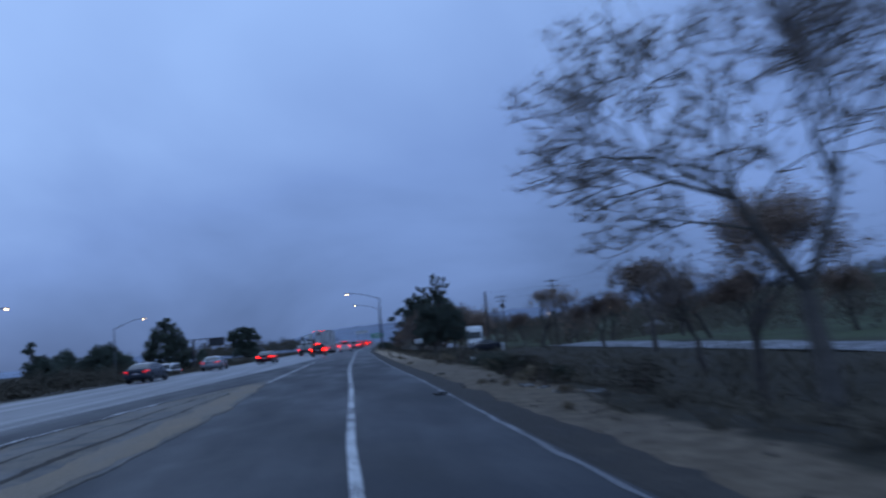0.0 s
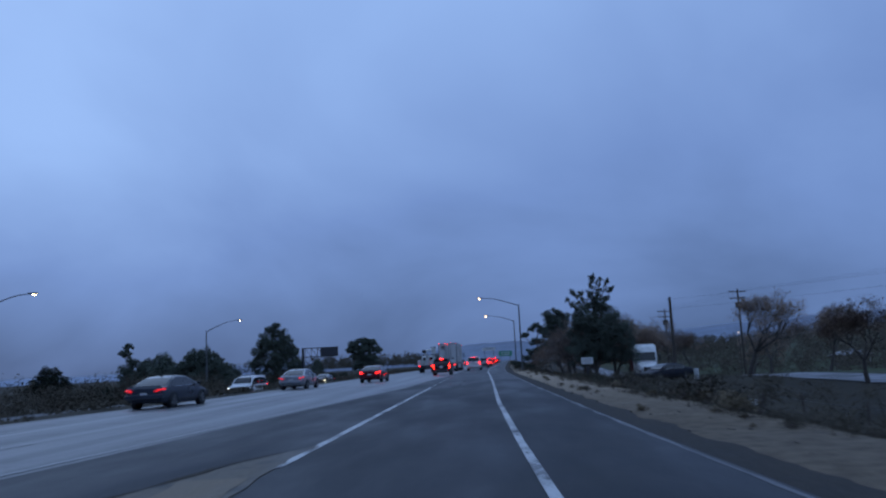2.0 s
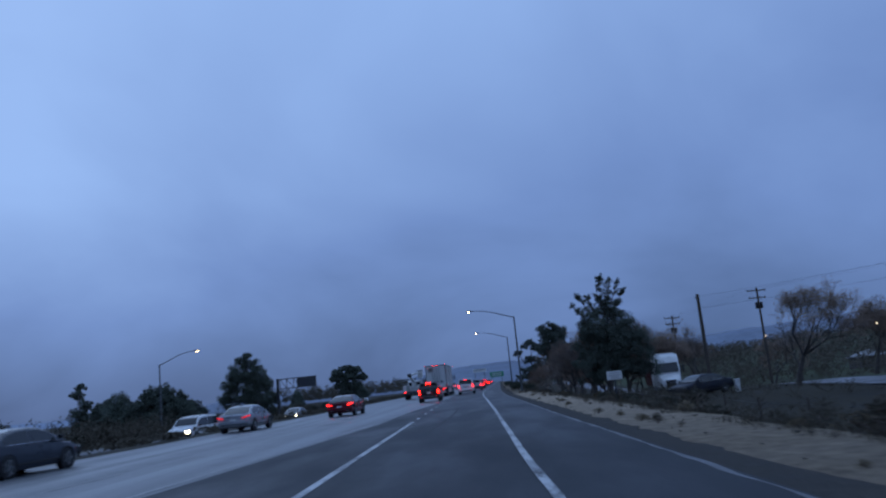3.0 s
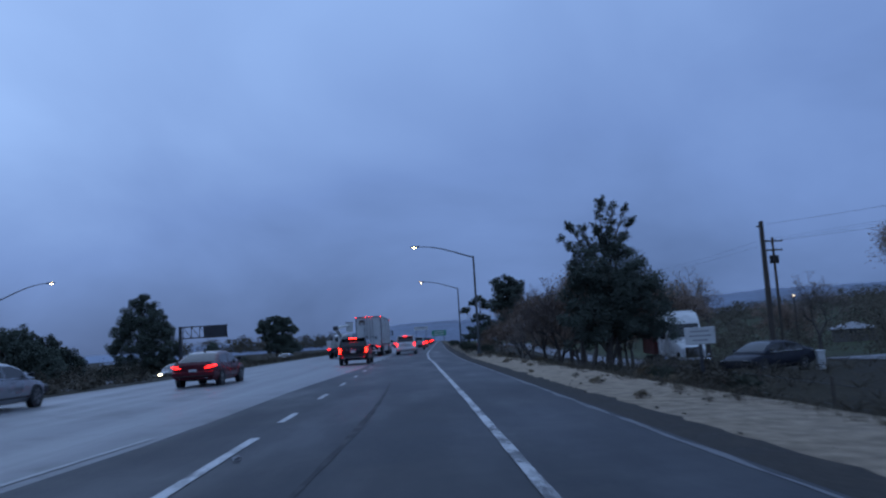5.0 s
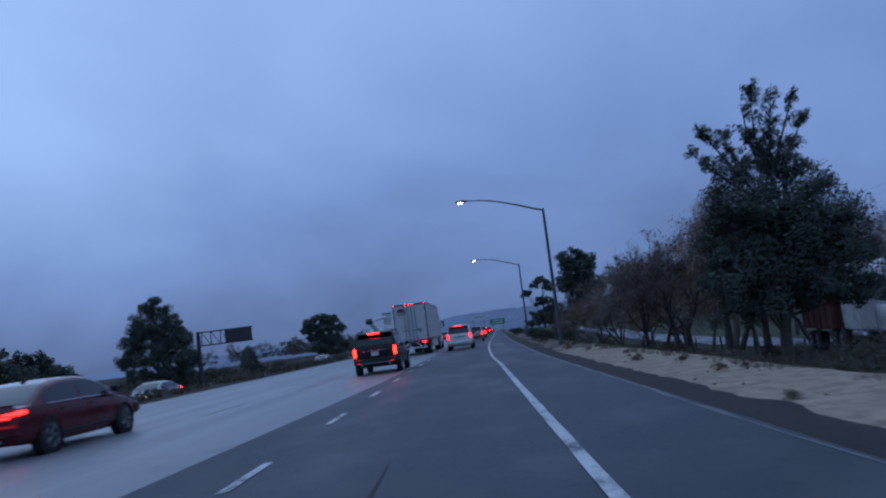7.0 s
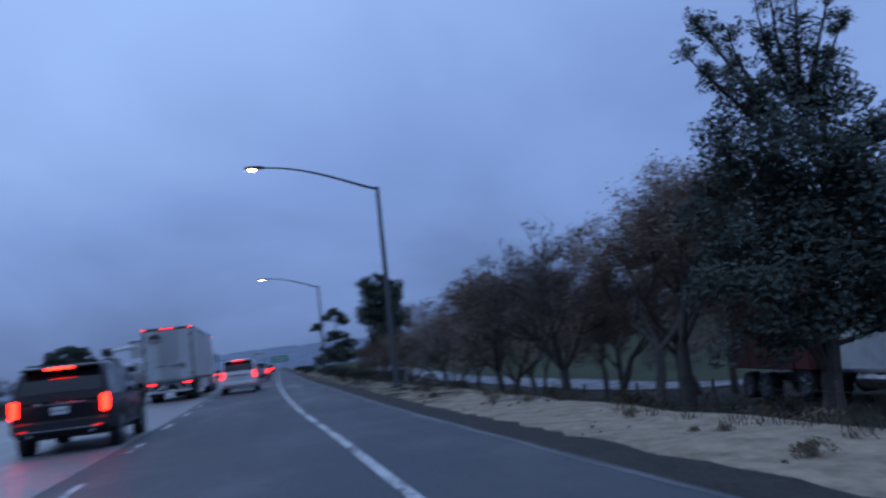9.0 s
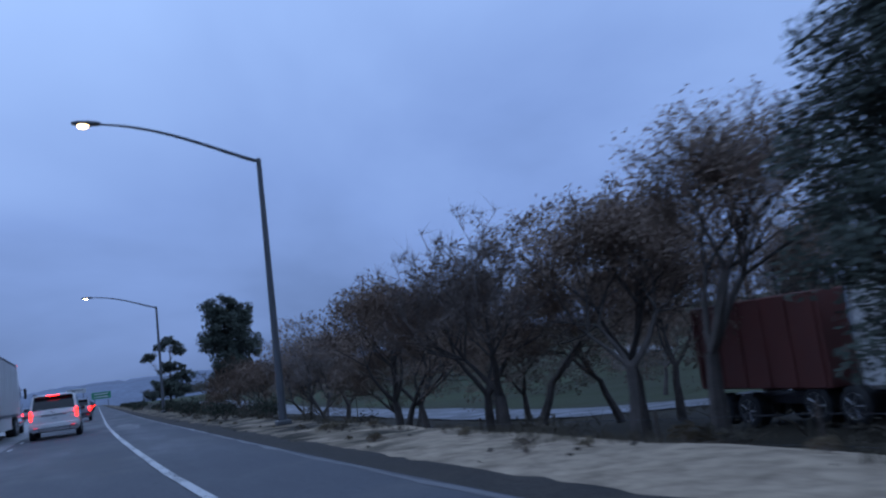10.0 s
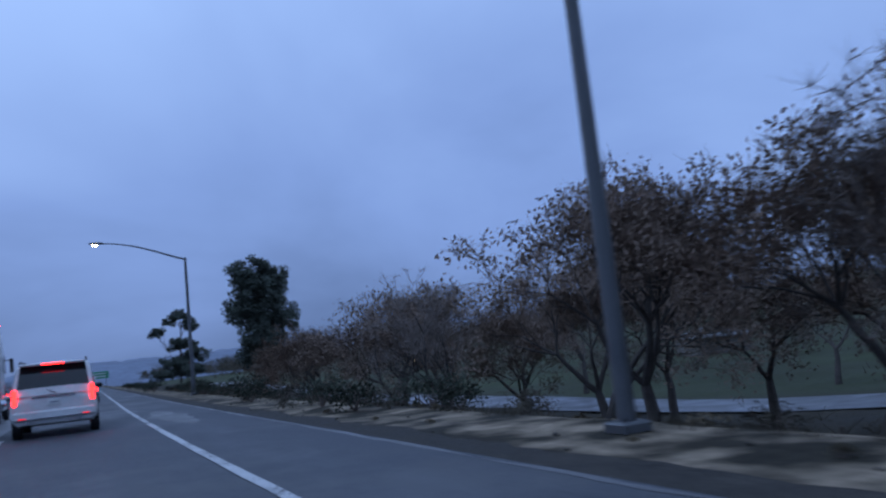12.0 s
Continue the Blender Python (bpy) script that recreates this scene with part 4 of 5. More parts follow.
for k in range(46):
    x, y = rng.uniform(12.0, 16.5), rng.uniform(88, 101)
    ditch.append((x, y, rng.uniform(0.6, 1.1), rng.uniform(0.7, 1.3)))
for k in range(34):
    x, y = rng.uniform(12.5, 16.0), rng.uniform(81.5, 86.5)
    ditch.append((x, y, rng.uniform(0.5, 0.9), rng.uniform(0.5, 0.95)))
for k in range(60):
    x, y = rng.uniform(14.5, 20.5), rng.uniform(98.5, 102.2)
    ditch.append((x, y, rng.uniform(0.6, 1.0), rng.uniform(0.8, 1.35)))
for k in range(210):
    x, y = rng.uniform(11.5, 27), rng.uniform(4, 44)
    if wob(x, y, 0.16, 6) > -0.12:
        ditch.append((x, y, rng.uniform(0.7, 1.3), rng.uniform(0.7, 1.7)))
for k in range(120):
    x, y = rng.uniform(10.5, 17.5), rng.uniform(103, 165)
    ditch.append((x, y, rng.uniform(0.6, 1.1), rng.uniform(0.5, 1.1)))
thicket("ditch_thicket", "dark dry brush filling the ditch", 16, ditch, BRUSH, 0.05, 7)
hedge = []
for k in range(420):
    y = rng.uniform(-10, 230)
    l = rng.uniform(19, 40)
    hedge.append((far_left_x(y) - l, y, rng.uniform(1.2, 2.4), rng.uniform(1.3, 2.7) * (1.35 if y < 100 else 1.0)))
for k in range(420):
    y = rng.uniform(10, 330)
    hedge.append((far_left_x(y) - rng.uniform(1.8, 4.6), y, rng.uniform(0.6, 1.2), rng.uniform(0.20, 0.55)))
for k in range(260):
    y = rng.uniform(15, 125)
    hedge.append((far_left_x(y) - rng.uniform(20, 29), y, rng.uniform(1.2, 2.2), rng.uniform(2.2, 3.4)))
thicket("hedge_thicket", "dark shrubs along the far side of the freeway", 17, hedge, BRUSH, 0.12, 12)

# dry grass on verge and slope
gr = Mesh()
rng = random.Random(8)
for k in range(9000):
    y = rng.uniform(-15, 185)
    r = 2.5 + abs(rng.gauss(0, 1)) * 3.6
    if r > 14 or wob(r, y, 0.35, 9) < -0.1:
        continue
    x = shoulder_x(y) + r
    z = land(x, y) - 0.02
    for _ in range(7):
        h, a = rng.uniform(0.06, 0.26), rng.uniform(0, 6.28)
        px, py = x + rng.gauss(0, 0.08), y + rng.gauss(0, 0.08)
        w, dx, dy = 0.007, math.cos(a), math.sin(a)
        lx, ly = rng.gauss(0, 0.5) * h, rng.gauss(0, 0.5) * h
        gr.add([(px - w * dx, py - w * dy, z), (px + w * dx, py + w * dy, z), (px + lx, py + ly, z + h)], [(0, 1, 2)])
tagged(part("dry_grass", gr, BRUSH, smooth=0), "dry brown grass on the verge and slope", "grass", kind="stuff")
# stones and litter on the verge
pb = Mesh()
for k in range(260):
    y, r = rng.uniform(-5, 180), rng.uniform(0.4, 2.8)
    x, s = shoulder_x(y) + r, rng.uniform(0.015, 0.045)
    pb.box((x, y, land(x, y) + s * 0.25), (s * 1.5, s * 1.2, s), s * 0.3)
tagged(part("pebbles", pb, GRAVEL), "loose stones on the sandy verge", "stones", kind="stuff")
# wooded far slopes
fw = Mesh()
rng = random.Random(9)
for k in range(1180):
    far = rng.random() < 0.30
    x, y = (rng.uniform(-140, 130), rng.uniform(420, 760)) if far else (rng.uniform(62, 330), rng.uniform(90, 560))
    if far and abs(x - bend(y) + 8) < 34:
        x += 62 if x > bend(y) - 8 else -62
    if k > 1100:
        x, y, far = rng.uniform(44, 64), rng.uniform(40, 270), False
    z, s = land(x, y) if not far else 0.5, rng.uniform(1.8, 4.2) * (0.6 if k > 1100 else 1.0)
    for _ in range(15):
        c = Vector((x + rng.gauss(0, 0.5) * s, y + rng.gauss(0, 0.5) * s, z + s * rng.uniform(0.2, 1.9)))
        leaves(fw, rng, c, (s * 0.38, s * 0.38, s * 0.32), 14, s * 0.115)
tagged(part("far_woods", fw, BRUSH, smooth=0), "dark woods on the far slopes", "woods", kind="stuff")

# ---- street lamps, poles, signs ----
def street_lamp(x, y, z0, corner, lamp_dx, lamp_dz, label, lit=True):
    ob = thing("street_lamp", label, "street lamp", "street lamps along the freeway")
    ob.matrix_world = pose(x, y, z0)
    h = corner - z0
    part("pole", Mesh().tube([(0, 0, 0), (0, 0, 0.05), (0, 0, h * 0.5), (0, 0, h)], [0.125, 0.12, 0.10, 0.075], 12), STEEL, ob)
    part("base", Mesh().box((0, 0, 0.06), (0.42, 0.42, 0.16), 0.03), STEEL, ob)
    for i in range(4):
        part("bolt", Mesh().tube([(0.15 * (-1) ** i, 0.15 * (-1) ** (i // 2), 0.12), (0.15 * (-1) ** i, 0.15 * (-1) ** (i // 2), 0.2)], 0.018, 6), DARK_STEEL, ob)
    n = 12
    arm = [(lamp_dx * t, 0, h - 0.04 + lamp_dz * math.sin(t * math.pi / 2) ** 1.15) for t in (i / n for i in range(n + 1))]
    part("mast_arm", Mesh().tube(arm, [0.06 - 0.028 * i / n for i in range(n + 1)], 8), STEEL, ob)
    part("cap", Mesh().tube([(0, 0, h - 0.02), (0, 0, h + 0.06)], [0.085, 0.06], 10), STEEL, ob)
    s = math.copysign(1, lamp_dx)
    ex, ez = arm[-1][0], arm[-1][2]
    head = Mesh()
    head.rings([[(ex + s * u, w * math.cos(a), ez + 0.02 + hh * math.sin(a)) for a in (2 * math.pi * k / 10 for k in range(10))] for u, w, hh in ((-0.12, 0.05, 0.05), (0.0, 0.10, 0.07), (0.25, 0.15, 0.085), (0.5, 0.15, 0.07), (0.66, 0.08, 0.04))])
    lum = part("luminaire", head, STEEL, ob)
    lens = Mesh()
    lens.rings([[(ex + s * (0.36 + u * math.cos(a)), u * 0.75 * math.sin(a), ez - 0.05 - q) for a in (2 * math.pi * k / 10 for k in range(10))] for u, q in ((0.16, 0.0), (0.13, 0.05), (0.05, 0.08))])
    part("lens", lens, STREET if lit else GLASS, lum, "glowing warm lens")
    return ob


street_lamp(6.20, 118.9, land(6.2, 118.9), 8.12, -4.6, 1.12, "galvanised street lamp with curved arm, lit warm white")
street_lamp(7.15, 160.2, land(7.15, 160.2), 8.12, -4.6, 1.12, "galvanised street lamp with curved arm, lit warm white")
for x, y, c in ((-36.0, 124.3, 7.18), (-36.5, 75.5, 6.75)):
    street_lamp(x, y, land(x, y), c, 4.3, 1.30, "street lamp with curved arm beyond the oncoming lanes, lit")


def utility_pole(x, y, top, label, arms=True, lean=0.0):
    ob = thing("utility_pole", label, "utility pole", "utility poles")
    z0 = land(x, y)
    ob.matrix_world = pose(x, y, z0, 0, lean, 12)
    h = top - z0
    part("pole", Mesh().tube([(0, 0, -0.1), (0, 0, h * 0.5), (0, 0, h)], [0.16, 0.14, 0.11], 10), WOOD, ob)
    if arms:
        for q, w in ((0.35, 2.5), (1.25, 2.3)):
            arm = part("crossarm", Mesh().box((0, 0.14, h - q), (w, 0.10, 0.13), 0.015), WOOD, ob)
            for k in (-0.46, -0.2, 0.2, 0.46):
                part("insulator", Mesh().tube([(k * w, 0.14, h - q + 0.06), (k * w, 0.14, h - q + 0.14), (k * w, 0.14, h - q + 0.2)], [0.03, 0.05, 0.02], 7), DARK_STEEL, arm)
        part("transformer", Mesh().tube([(0.3, 0, h - 2.6), (0.3, 0, h - 2.55), (0.3, 0, h - 1.85), (0.3, 0, h - 1.8)], [0.16, 0.19, 0.19, 0.12], 12), DARK_STEEL, ob)
        part("transformer", Mesh().tube([(-0.3, 0, h - 2.6), (-0.3, 0, h - 2.55), (-0.3, 0, h - 1.85), (-0.3, 0, h - 1.8)], [0.16, 0.19, 0.19, 0.12], 12), DARK_STEEL, ob)
    else:
        part("bracket", Mesh().box((0, 0.12, h - 0.25), (0.35, 0.08, 0.08), 0.01), DARK_STEEL, ob)
    return ob


utility_pole(18.7, 91.5, 6.3, "dark wooden utility pole without crossarms", False)
utility_pole(37.0, 129.3, 9.4, "wooden utility pole with double crossarms and transformers")
utility_pole(32.0, 152.0, 8.3, "slim wooden utility pole with crossarm behind the trees")


def wire(p, q, sag):
    pts = [Vector(p).lerp(Vector(q), t) - Vector((0, 0, 4 * sag * t * (1 - t))) for t in (i / 16 for i in range(17))]
    ob = part("power_cable", Mesh().tube(pts, 0.007, 4), DARK_STEEL)
    return tagged(ob, "thin dark overhead power cable", "cable", "overhead cables")


for k in (-1.1, 1.1):
    wire((37.0 + k, 129.4, 9.2), (76 + k, 60, 12.5), 0.9)
    wire((37.0 + k, 129.4, 9.2), (32 + k, 152, 8.1), 0.2)
for k in (0.0, 0.9):
    wire((18.7, 91.5, 6.1 - k), (52, 40, 7.6 - k), 0.6)

# white notice on posts at the verge
sg = thing("notice_sign", "white notice board on a dark post at the verge", "sign")
sg.matrix_world = pose(8.5, 73.6, land(8.5, 73.6), 0, 0, -8)
zz = 1.02 - land(8.5, 73.6)
board = part("board", Mesh().box((0, 0, zz), (0.80, 0.03, 0.46), 0.012), WHITE_PANEL, sg)
for i, w in enumerate((0.50, 0.58, 0.40)):
    part("text_bar", Mesh().box((0, -0.0185, zz + 0.12 - 0.12 * i), (w, 0.004, 0.042)), mat("faded_text", (0.30, 0.30, 0.30), 0.6), board)
part("post", Mesh().box((0, 0.05, zz / 2 - 0.1), (0.09, 0.06, zz + 0.4), 0.01), DARK_STEEL, sg)
for i in (-0.06, 0.06):
    part("bolt", Mesh().tube([(i, -0.02, zz + 0.2), (i, -0.03, zz + 0.2)], 0.012, 6), DARK_STEEL, sg)
# small white marker and leaning post by the ditch
mk = thing("marker_post", "small white marker panel on a stake", "marker")
mk.matrix_world = pose(9.6, 43.5, land(9.6, 43.5), 0, 4, 0)
part("panel", Mesh().box((0, 0, 0.55), (0.30, 0.02, 0.22), 0.008), WHITE_PANEL, mk)
part("stake", Mesh().box((0, 0.03, 0.3), (0.05, 0.03, 0.7), 0.005), WOOD, mk)
mk2 = thing("white_box", "white utility box beside the parked car", "box")
mk2.matrix_world = pose(20.0, 89.6, land(20.0, 89.6))
part("body", Mesh().box((0, 0, 0.42), (0.36, 0.3, 0.9), 0.04), WHITE_PANEL, mk2)
part("lid", Mesh().box((0, 0, 0.90), (0.42, 0.36, 0.07), 0.02), WHITE_PANEL, mk2)
# wire fence in the ditch
for k in range(30):
    y = 20 + 4.0 * k
    x = shoulder_x(y) + 7.2
    fp = thing("fence_post", "thin dark wooden fence post in the ditch", "fence post", "fence posts in the ditch")
    fp.matrix_world = pose(x, y, land(x, y), 0, 3 * math.sin(k * 1.7), 0)
    part("stake", Mesh().tube([(0, 0, -0.1), (0, 0, 0.7), (0, 0, 1.25)], [0.05, 0.045, 0.04], 7), WOOD, fp)
for h in (0.55, 1.05):
    pts = [(shoulder_x(y) + 7.2, y, land(shoulder_x(y) + 7.2, y) + h) for y in steps(20, 136, 4)]
    tagged(part("fence_wire", Mesh().tube(pts, 0.008, 4), DARK_STEEL), "thin fence wire between the posts", "wire", "fence wires")

# cantilever sign truss over the oncoming lanes
gt = thing("sign_gantry", "dark steel cantilever sign truss over the oncoming lanes", "sign gantry")
gz = land(-33, 169)
gt.matrix_world = pose(-33.0, 169, gz)
top, bot = 5.30 - gz, 3.65 - gz
part("post", Mesh().tube([(0, 0, 0), (0, 0, top + 0.1)], [0.30, 0.22], 12), DARK_STEEL, gt)
for q in (top, bot):
    part("chord", Mesh().box((3.4, 0, q), (6.9, 0.16, 0.16), 0.02), DARK_STEEL, gt)
for i in range(6):
    x = 0.4 + i * 1.2
    part("upright", Mesh().box((x, 0, (top + bot) / 2), (0.10, 0.10, top - bot), 0.01), DARK_STEEL, gt)
    if i < 5:
        part("diagonal", Mesh().tube([(x, 0, top), (x + 1.2, 0, bot)], 0.05, 6), DARK_STEEL, gt)
panel = part("sign_panel", Mesh().box((5.1, -0.16, (top + bot) / 2), (3.4, 0.05, top - bot + 0.1), 0.02), mat("sign_back", (0.045, 0.045, 0.05), 0.5, vary=0.3), gt)
for i in range(5):
    part("rib", Mesh().box((3.7 + 0.7 * i, -0.20, (top + bot) / 2), (0.06, 0.03, top - bot)), DARK_STEEL, panel)

# far guide signs
def guide_sign(x, y, z, w, h, material, label, name, bars=2, col=WHITE_PANEL):
    ob = thing(name, label, "sign", "far signs")
    ob.matrix_world = pose(x, y, -0.1)
    pn = part("panel", Mesh().box((0, 0, z), (w, 0.08, h), 0.02), material, ob)
    for i in range(bars):
        part("text_bar", Mesh().box((0, -0.045, z + h * (0.2 - 0.4 * i)), (w * 0.7, 0.01, h * 0.16)), col, pn)
    for s in (-0.35, 0.35):
        part("post", Mesh().tube([(s * w, 0.08, 0), (s * w, 0.08, z + h * 0.4)], 0.12, 8), STEEL, ob)
    return ob


guide_sign(12.2, 410, 4.2, 6.4, 2.4, GREEN_SIGN, "green freeway guide sign on posts, writing unreadable", "guide_sign")
guide_sign(4.4, 430, 7.0, 6.6, 1.7, WHITE_PANEL, "white billboard far beside the freeway", "billboard", 1, STEEL)

# low house with pale roof across the frontage road, and small lights
def house(x, y, w, d, h, turn, label):
    ob = thing("house", label, "house", "houses beyond the frontage road")
    ob.matrix_world = pose(x, y, land(x, y) - 0.2, 0, 0, turn)
    wall = part("wall", Mesh().box((0, 0, h / 2), (w, d, h), 0.02), STUCCO, ob)
    part("roof", Mesh().rings([[(-w / 2 - 0.5, -d / 2 - 0.5, h), (w / 2 + 0.5, -d / 2 - 0.5, h), (w / 2 + 0.5, d / 2 + 0.5, h), (-w / 2 - 0.5, d / 2 + 0.5, h)],
                               [(-w / 2 - 0.5, -d / 2 - 0.5, h + 0.15), (w / 2 + 0.5, -d / 2 - 0.5, h + 0.15), (w / 2 + 0.5, d / 2 + 0.5, h + 0.15), (-w / 2 - 0.5, d / 2 + 0.5, h + 0.15)],
                               [(-w / 2 + 1.5, -0.1, h + 1.3), (w / 2 - 1.5, -0.1, h + 1.3), (w / 2 - 1.5, 0.1, h + 1.3), (-w / 2 + 1.5, 0.1, h + 1.3)]]), ROOF_W, ob, smooth=0)
    for i in (-0.3, 0.05, 0.32):
        wi = part("window", Mesh().box((w * i, -d / 2 - 0.03, h * 0.55), (1.3, 0.10, 1.0), 0.02), WHITE_PANEL, ob)
        part("pane", Mesh().box((w * i, -d / 2 - 0.085, h * 0.55), (1.1, 0.02, 0.8)), GLASS, wi)
    return ob


house(80, 193, 11, 7, 2.4, 62, "low house with a pale hipped roof among trees")
for x, y, z in ((33, 118, 3.1), (40, 108, 3.0), (60, 121, 3.6), (23.8, 181.5, 1.3), (26.5, 171.5, 0.3)):
    ob = thing("yard_light", "small bright yard light on a thin pole", "yard light", "yard lights")
    g0 = land(x, y)
    ob.matrix_world = pose(x, y, g0)
    part("pole", Mesh().tube([(0, 0, 0), (0, 0, z - g0)], 0.05, 7), WOOD, ob)
    part("lamp", Mesh().rings([[(0.06 * c * math.cos(a), 0.06 * c * math.sin(a), z - g0 + q) for a in (2 * math.pi * k / 8 for k in range(8))] for c, q in ((0.4, -0.02), (1.0, 0.05), (0.9, 0.14), (0.3, 0.2))]), PORCH, ob)

# ---- vehicles: forward is +y, origin on the ground under the middle ----
def wheel(parent, x, y, r, w):
    s = math.copysign(1, x)
    prof = [(-w / 2, r * 0.72), (-w / 2 + 0.02, r * 0.93), (-w / 2 + 0.05, r), (w / 2 - 0.05, r), (w / 2 - 0.02, r * 0.93), (w / 2, r * 0.72)]
    m = Mesh().rings([[(x + u, y + q * math.cos(a), r + q * math.sin(a)) for a in (2 * math.pi * k / 24 for k in range(24))] for u, q in prof])
    wh = part("wheel", m, RUBBER, parent, "black rubber tyre")
    rim = Mesh()
    rim.rings([[(x + s * u, y + q * math.cos(a), r + q * math.sin(a)) for a in (2 * math.pi * k / 20 for k in range(20))] for u, q in ((w / 2 - 0.03, r * 0.70), (w / 2 + 0.006, r * 0.66), (w / 2 - 0.02, r * 0.56), (w / 2 - 0.05, r * 0.2))])
    for k in range(5):
        a = 2 * math.pi * k / 5
        rim.tube([(x + s * (w / 2 - 0.015), y + 0.1 * r * math.cos(a), r + 0.1 * r * math.sin(a)), (x + s * (w / 2 - 0.01), y + 0.62 * r * math.cos(a), r + 0.62 * r * math.sin(a))], r * 0.07, 5)
    part("rim", rim, RIM, wh, "alloy wheel rim")


def section(y, zb, zt, w, tuck=0.10, round_top=0.10):
    """A cross-section of a car body, from the sill up and over to the other sill."""
    half = [(w * 0.86, zb), (w - tuck * 0.25, zb + 0.12), (w, zb + (zt - zb) * 0.45), (w - 0.015, zb + (zt - zb) * 0.72), (w - 0.05, zt - round_top * 0.45), (w - 0.13, zt - 0.015), (w * 0.5, zt + 0.012)]
    return [(a, y, b) for a, b in half] + [(-a, y, b) for a, b in half[::-1]]


def road_car(name, label, paint, L, W, H, belt, hood, roof, roof_span, glass_posts, stations, group, r=0.34, suv=False, brake=True, head=False, tail="upright", category="car", tail_mat=None, bumper=None):
    """A car from its sections. roof: rows of y and height of the glasshouse over the belt; glass_posts: where its pillars stand."""
    ob = thing(name, label, category, group)
    body = Mesh().rings([section(y, zb, zt, w) for y, zb, zt, w in stations])
    part("body", body, paint, ob)
    # glasshouse: sections along the car, some of whose faces become panes
    w1, w2 = W / 2 - 0.05, W / 2 - (0.17 if suv else 0.27)
    zb, zr = belt - 0.04, H
    keys = roof

    def top(y):
        for (y0, h0), (y1, h1) in zip(keys, keys[1:]):
            if y <= y1:
                t = (y - y0) / (y1 - y0)
                return h0 + (h1 - h0) * t
        return keys[-1][1]
    c0, c1 = keys[0][0], keys[-1][0]
    ys = sorted({round(c0 + (c1 - c0) * k / 26, 3) for k in range(27)} | {round(k[0], 3) for k in keys})
    soft_top = lambda y: (top(y - 0.10) + 2 * top(y) + top(y + 0.10)) / 4 if c0 + 0.12 < y < c1 - 0.12 else top(y)
    full = max(h for _, h in keys)
    rows_ = []
    for y in ys:
        h = max(soft_top(y), 0.012)
        f = h / full
        wt = w1 + (w2 - w1) * f
        half = [(w1, zb), (w1 + (wt - w1) * 0.08, zb + h * 0.09), (w1 + (wt - w1) * 0.78, zb + h * 0.80), (w1 + (wt - w1) * 1.0 - 0.015, zb + h * 0.93), (wt - 0.10, zb + h * 0.99), (wt * 0.62, zb + h + 0.006), (wt * 0.25, zb + h + 0.014)]
        rows_.append([(a, y, z) for a, z in half] + [(-a, y, z) for a, z in half[::-1]])
    nr = len(rows_[0])
    cab = Mesh().rings(rows_, cap=False)
    verts, faces = cab.v, cab.f
    ca = part("cabin", cab, paint, ob)
    side_l, side_r, rear_f, front_f = {}, {}, [], []
    posts = glass_posts

    def bay(y):
        k = sum(y > p for p in posts)
        return k
    peak = max(range(len(ys)), key=lambda k: soft_top(ys[k]))
    for f in faces:
        q = [verts[i] for i in f]
        jm = {i % nr for i in f}
        ym = sum(p[1] for p in q) / 4
        hm = soft_top(ym) / full
        if jm == {1, 2} or jm == {nr - 3, nr - 2}:
            if hm > 0.30 and all(abs(ym - p) > 0.055 for p in posts) and posts[0] < ym < posts[-1]:
                (side_r if jm == {1, 2} else side_l).setdefault(bay(ym), []).append(f)
        elif min(jm) >= 4 and max(jm) <= nr - 5 and 0.14 < hm < 0.93:
            (rear_f if ym < ys[peak] else front_f).append(f)
    for group_f, nm in ((rear_f, "rear_window"), (front_f, "windscreen")):
        if group_f:
            part(nm, thick_patch(verts, group_f), GLASS, ca, "dark tinted glass")
    for bays in (side_l, side_r):
        for fs in bays.values():
            part("side_window", thick_patch(verts, fs), GLASS, ca)
    r0, r1 = roof_span
    if not suv:
        part("antenna_fin", Mesh().rings([[(-w, r0 + 0.35 + a, zr - 0.02 + z), (w, r0 + 0.35 + a, zr - 0.02 + z), (w, r0 + 0.35 + b, zr - 0.02 + z), (-w, r0 + 0.35 + b, zr - 0.02 + z)] for w, a, b, z in ((0.03, 0.0, 0.18, 0.0), (0.02, 0.0, 0.10, 0.05), (0.008, 0.01, 0.04, 0.09))]), TRIM, ob)
        for s in (-1, 1):
            part("window_trim", Mesh().tube([(s * (W / 2 - 0.035), c0 + 0.55, belt + 0.005), (s * (W / 2 - 0.03), (c0 + c1) / 2, belt + 0.01), (s * (W / 2 - 0.035), c1 - 0.45, belt + 0.005)], 0.011, 6), CHROME, ob)
        part("boot_lip", Mesh().box((0, stations[0][0] + 0.14, stations[1][2] + 0.012), (W * 0.80, 0.10, 0.035), 0.012), paint, ob)
    else:
        for s in (-1, 1):
            part("roof_rail", Mesh().tube([(s * (w2 - 0.07), r0 + 0.3, zr - 0.03), (s * (w2 - 0.07), r0 + 0.4, zr + 0.05), (s * (w2 - 0.07), r1 - 0.5, zr + 0.05), (s * (w2 - 0.07), r1 - 0.4, zr - 0.03)], 0.022, 6), TRIM, ob)
        part("rear_wiper", Mesh().tube([(0.05, stations[0][0] - 0.012, belt + 0.03), (-0.20, stations[0][0] + 0.10, belt + 0.14), (-0.42, stations[0][0] + 0.13, belt + 0.17)], 0.012, 5), TRIM, ob)
        part("tailgate_strip", Mesh().box((0, stations[0][0] - 0.014, belt - 0.06), (W * 0.50, 0.03, 0.045), 0.01), CHROME, ob, "chrome strip over the number plate")
        part("tailgate_seam", Mesh().box((0, stations[0][0] - 0.004, 0.66), (W * 0.70, 0.012, 0.014)), TRIM, ob)
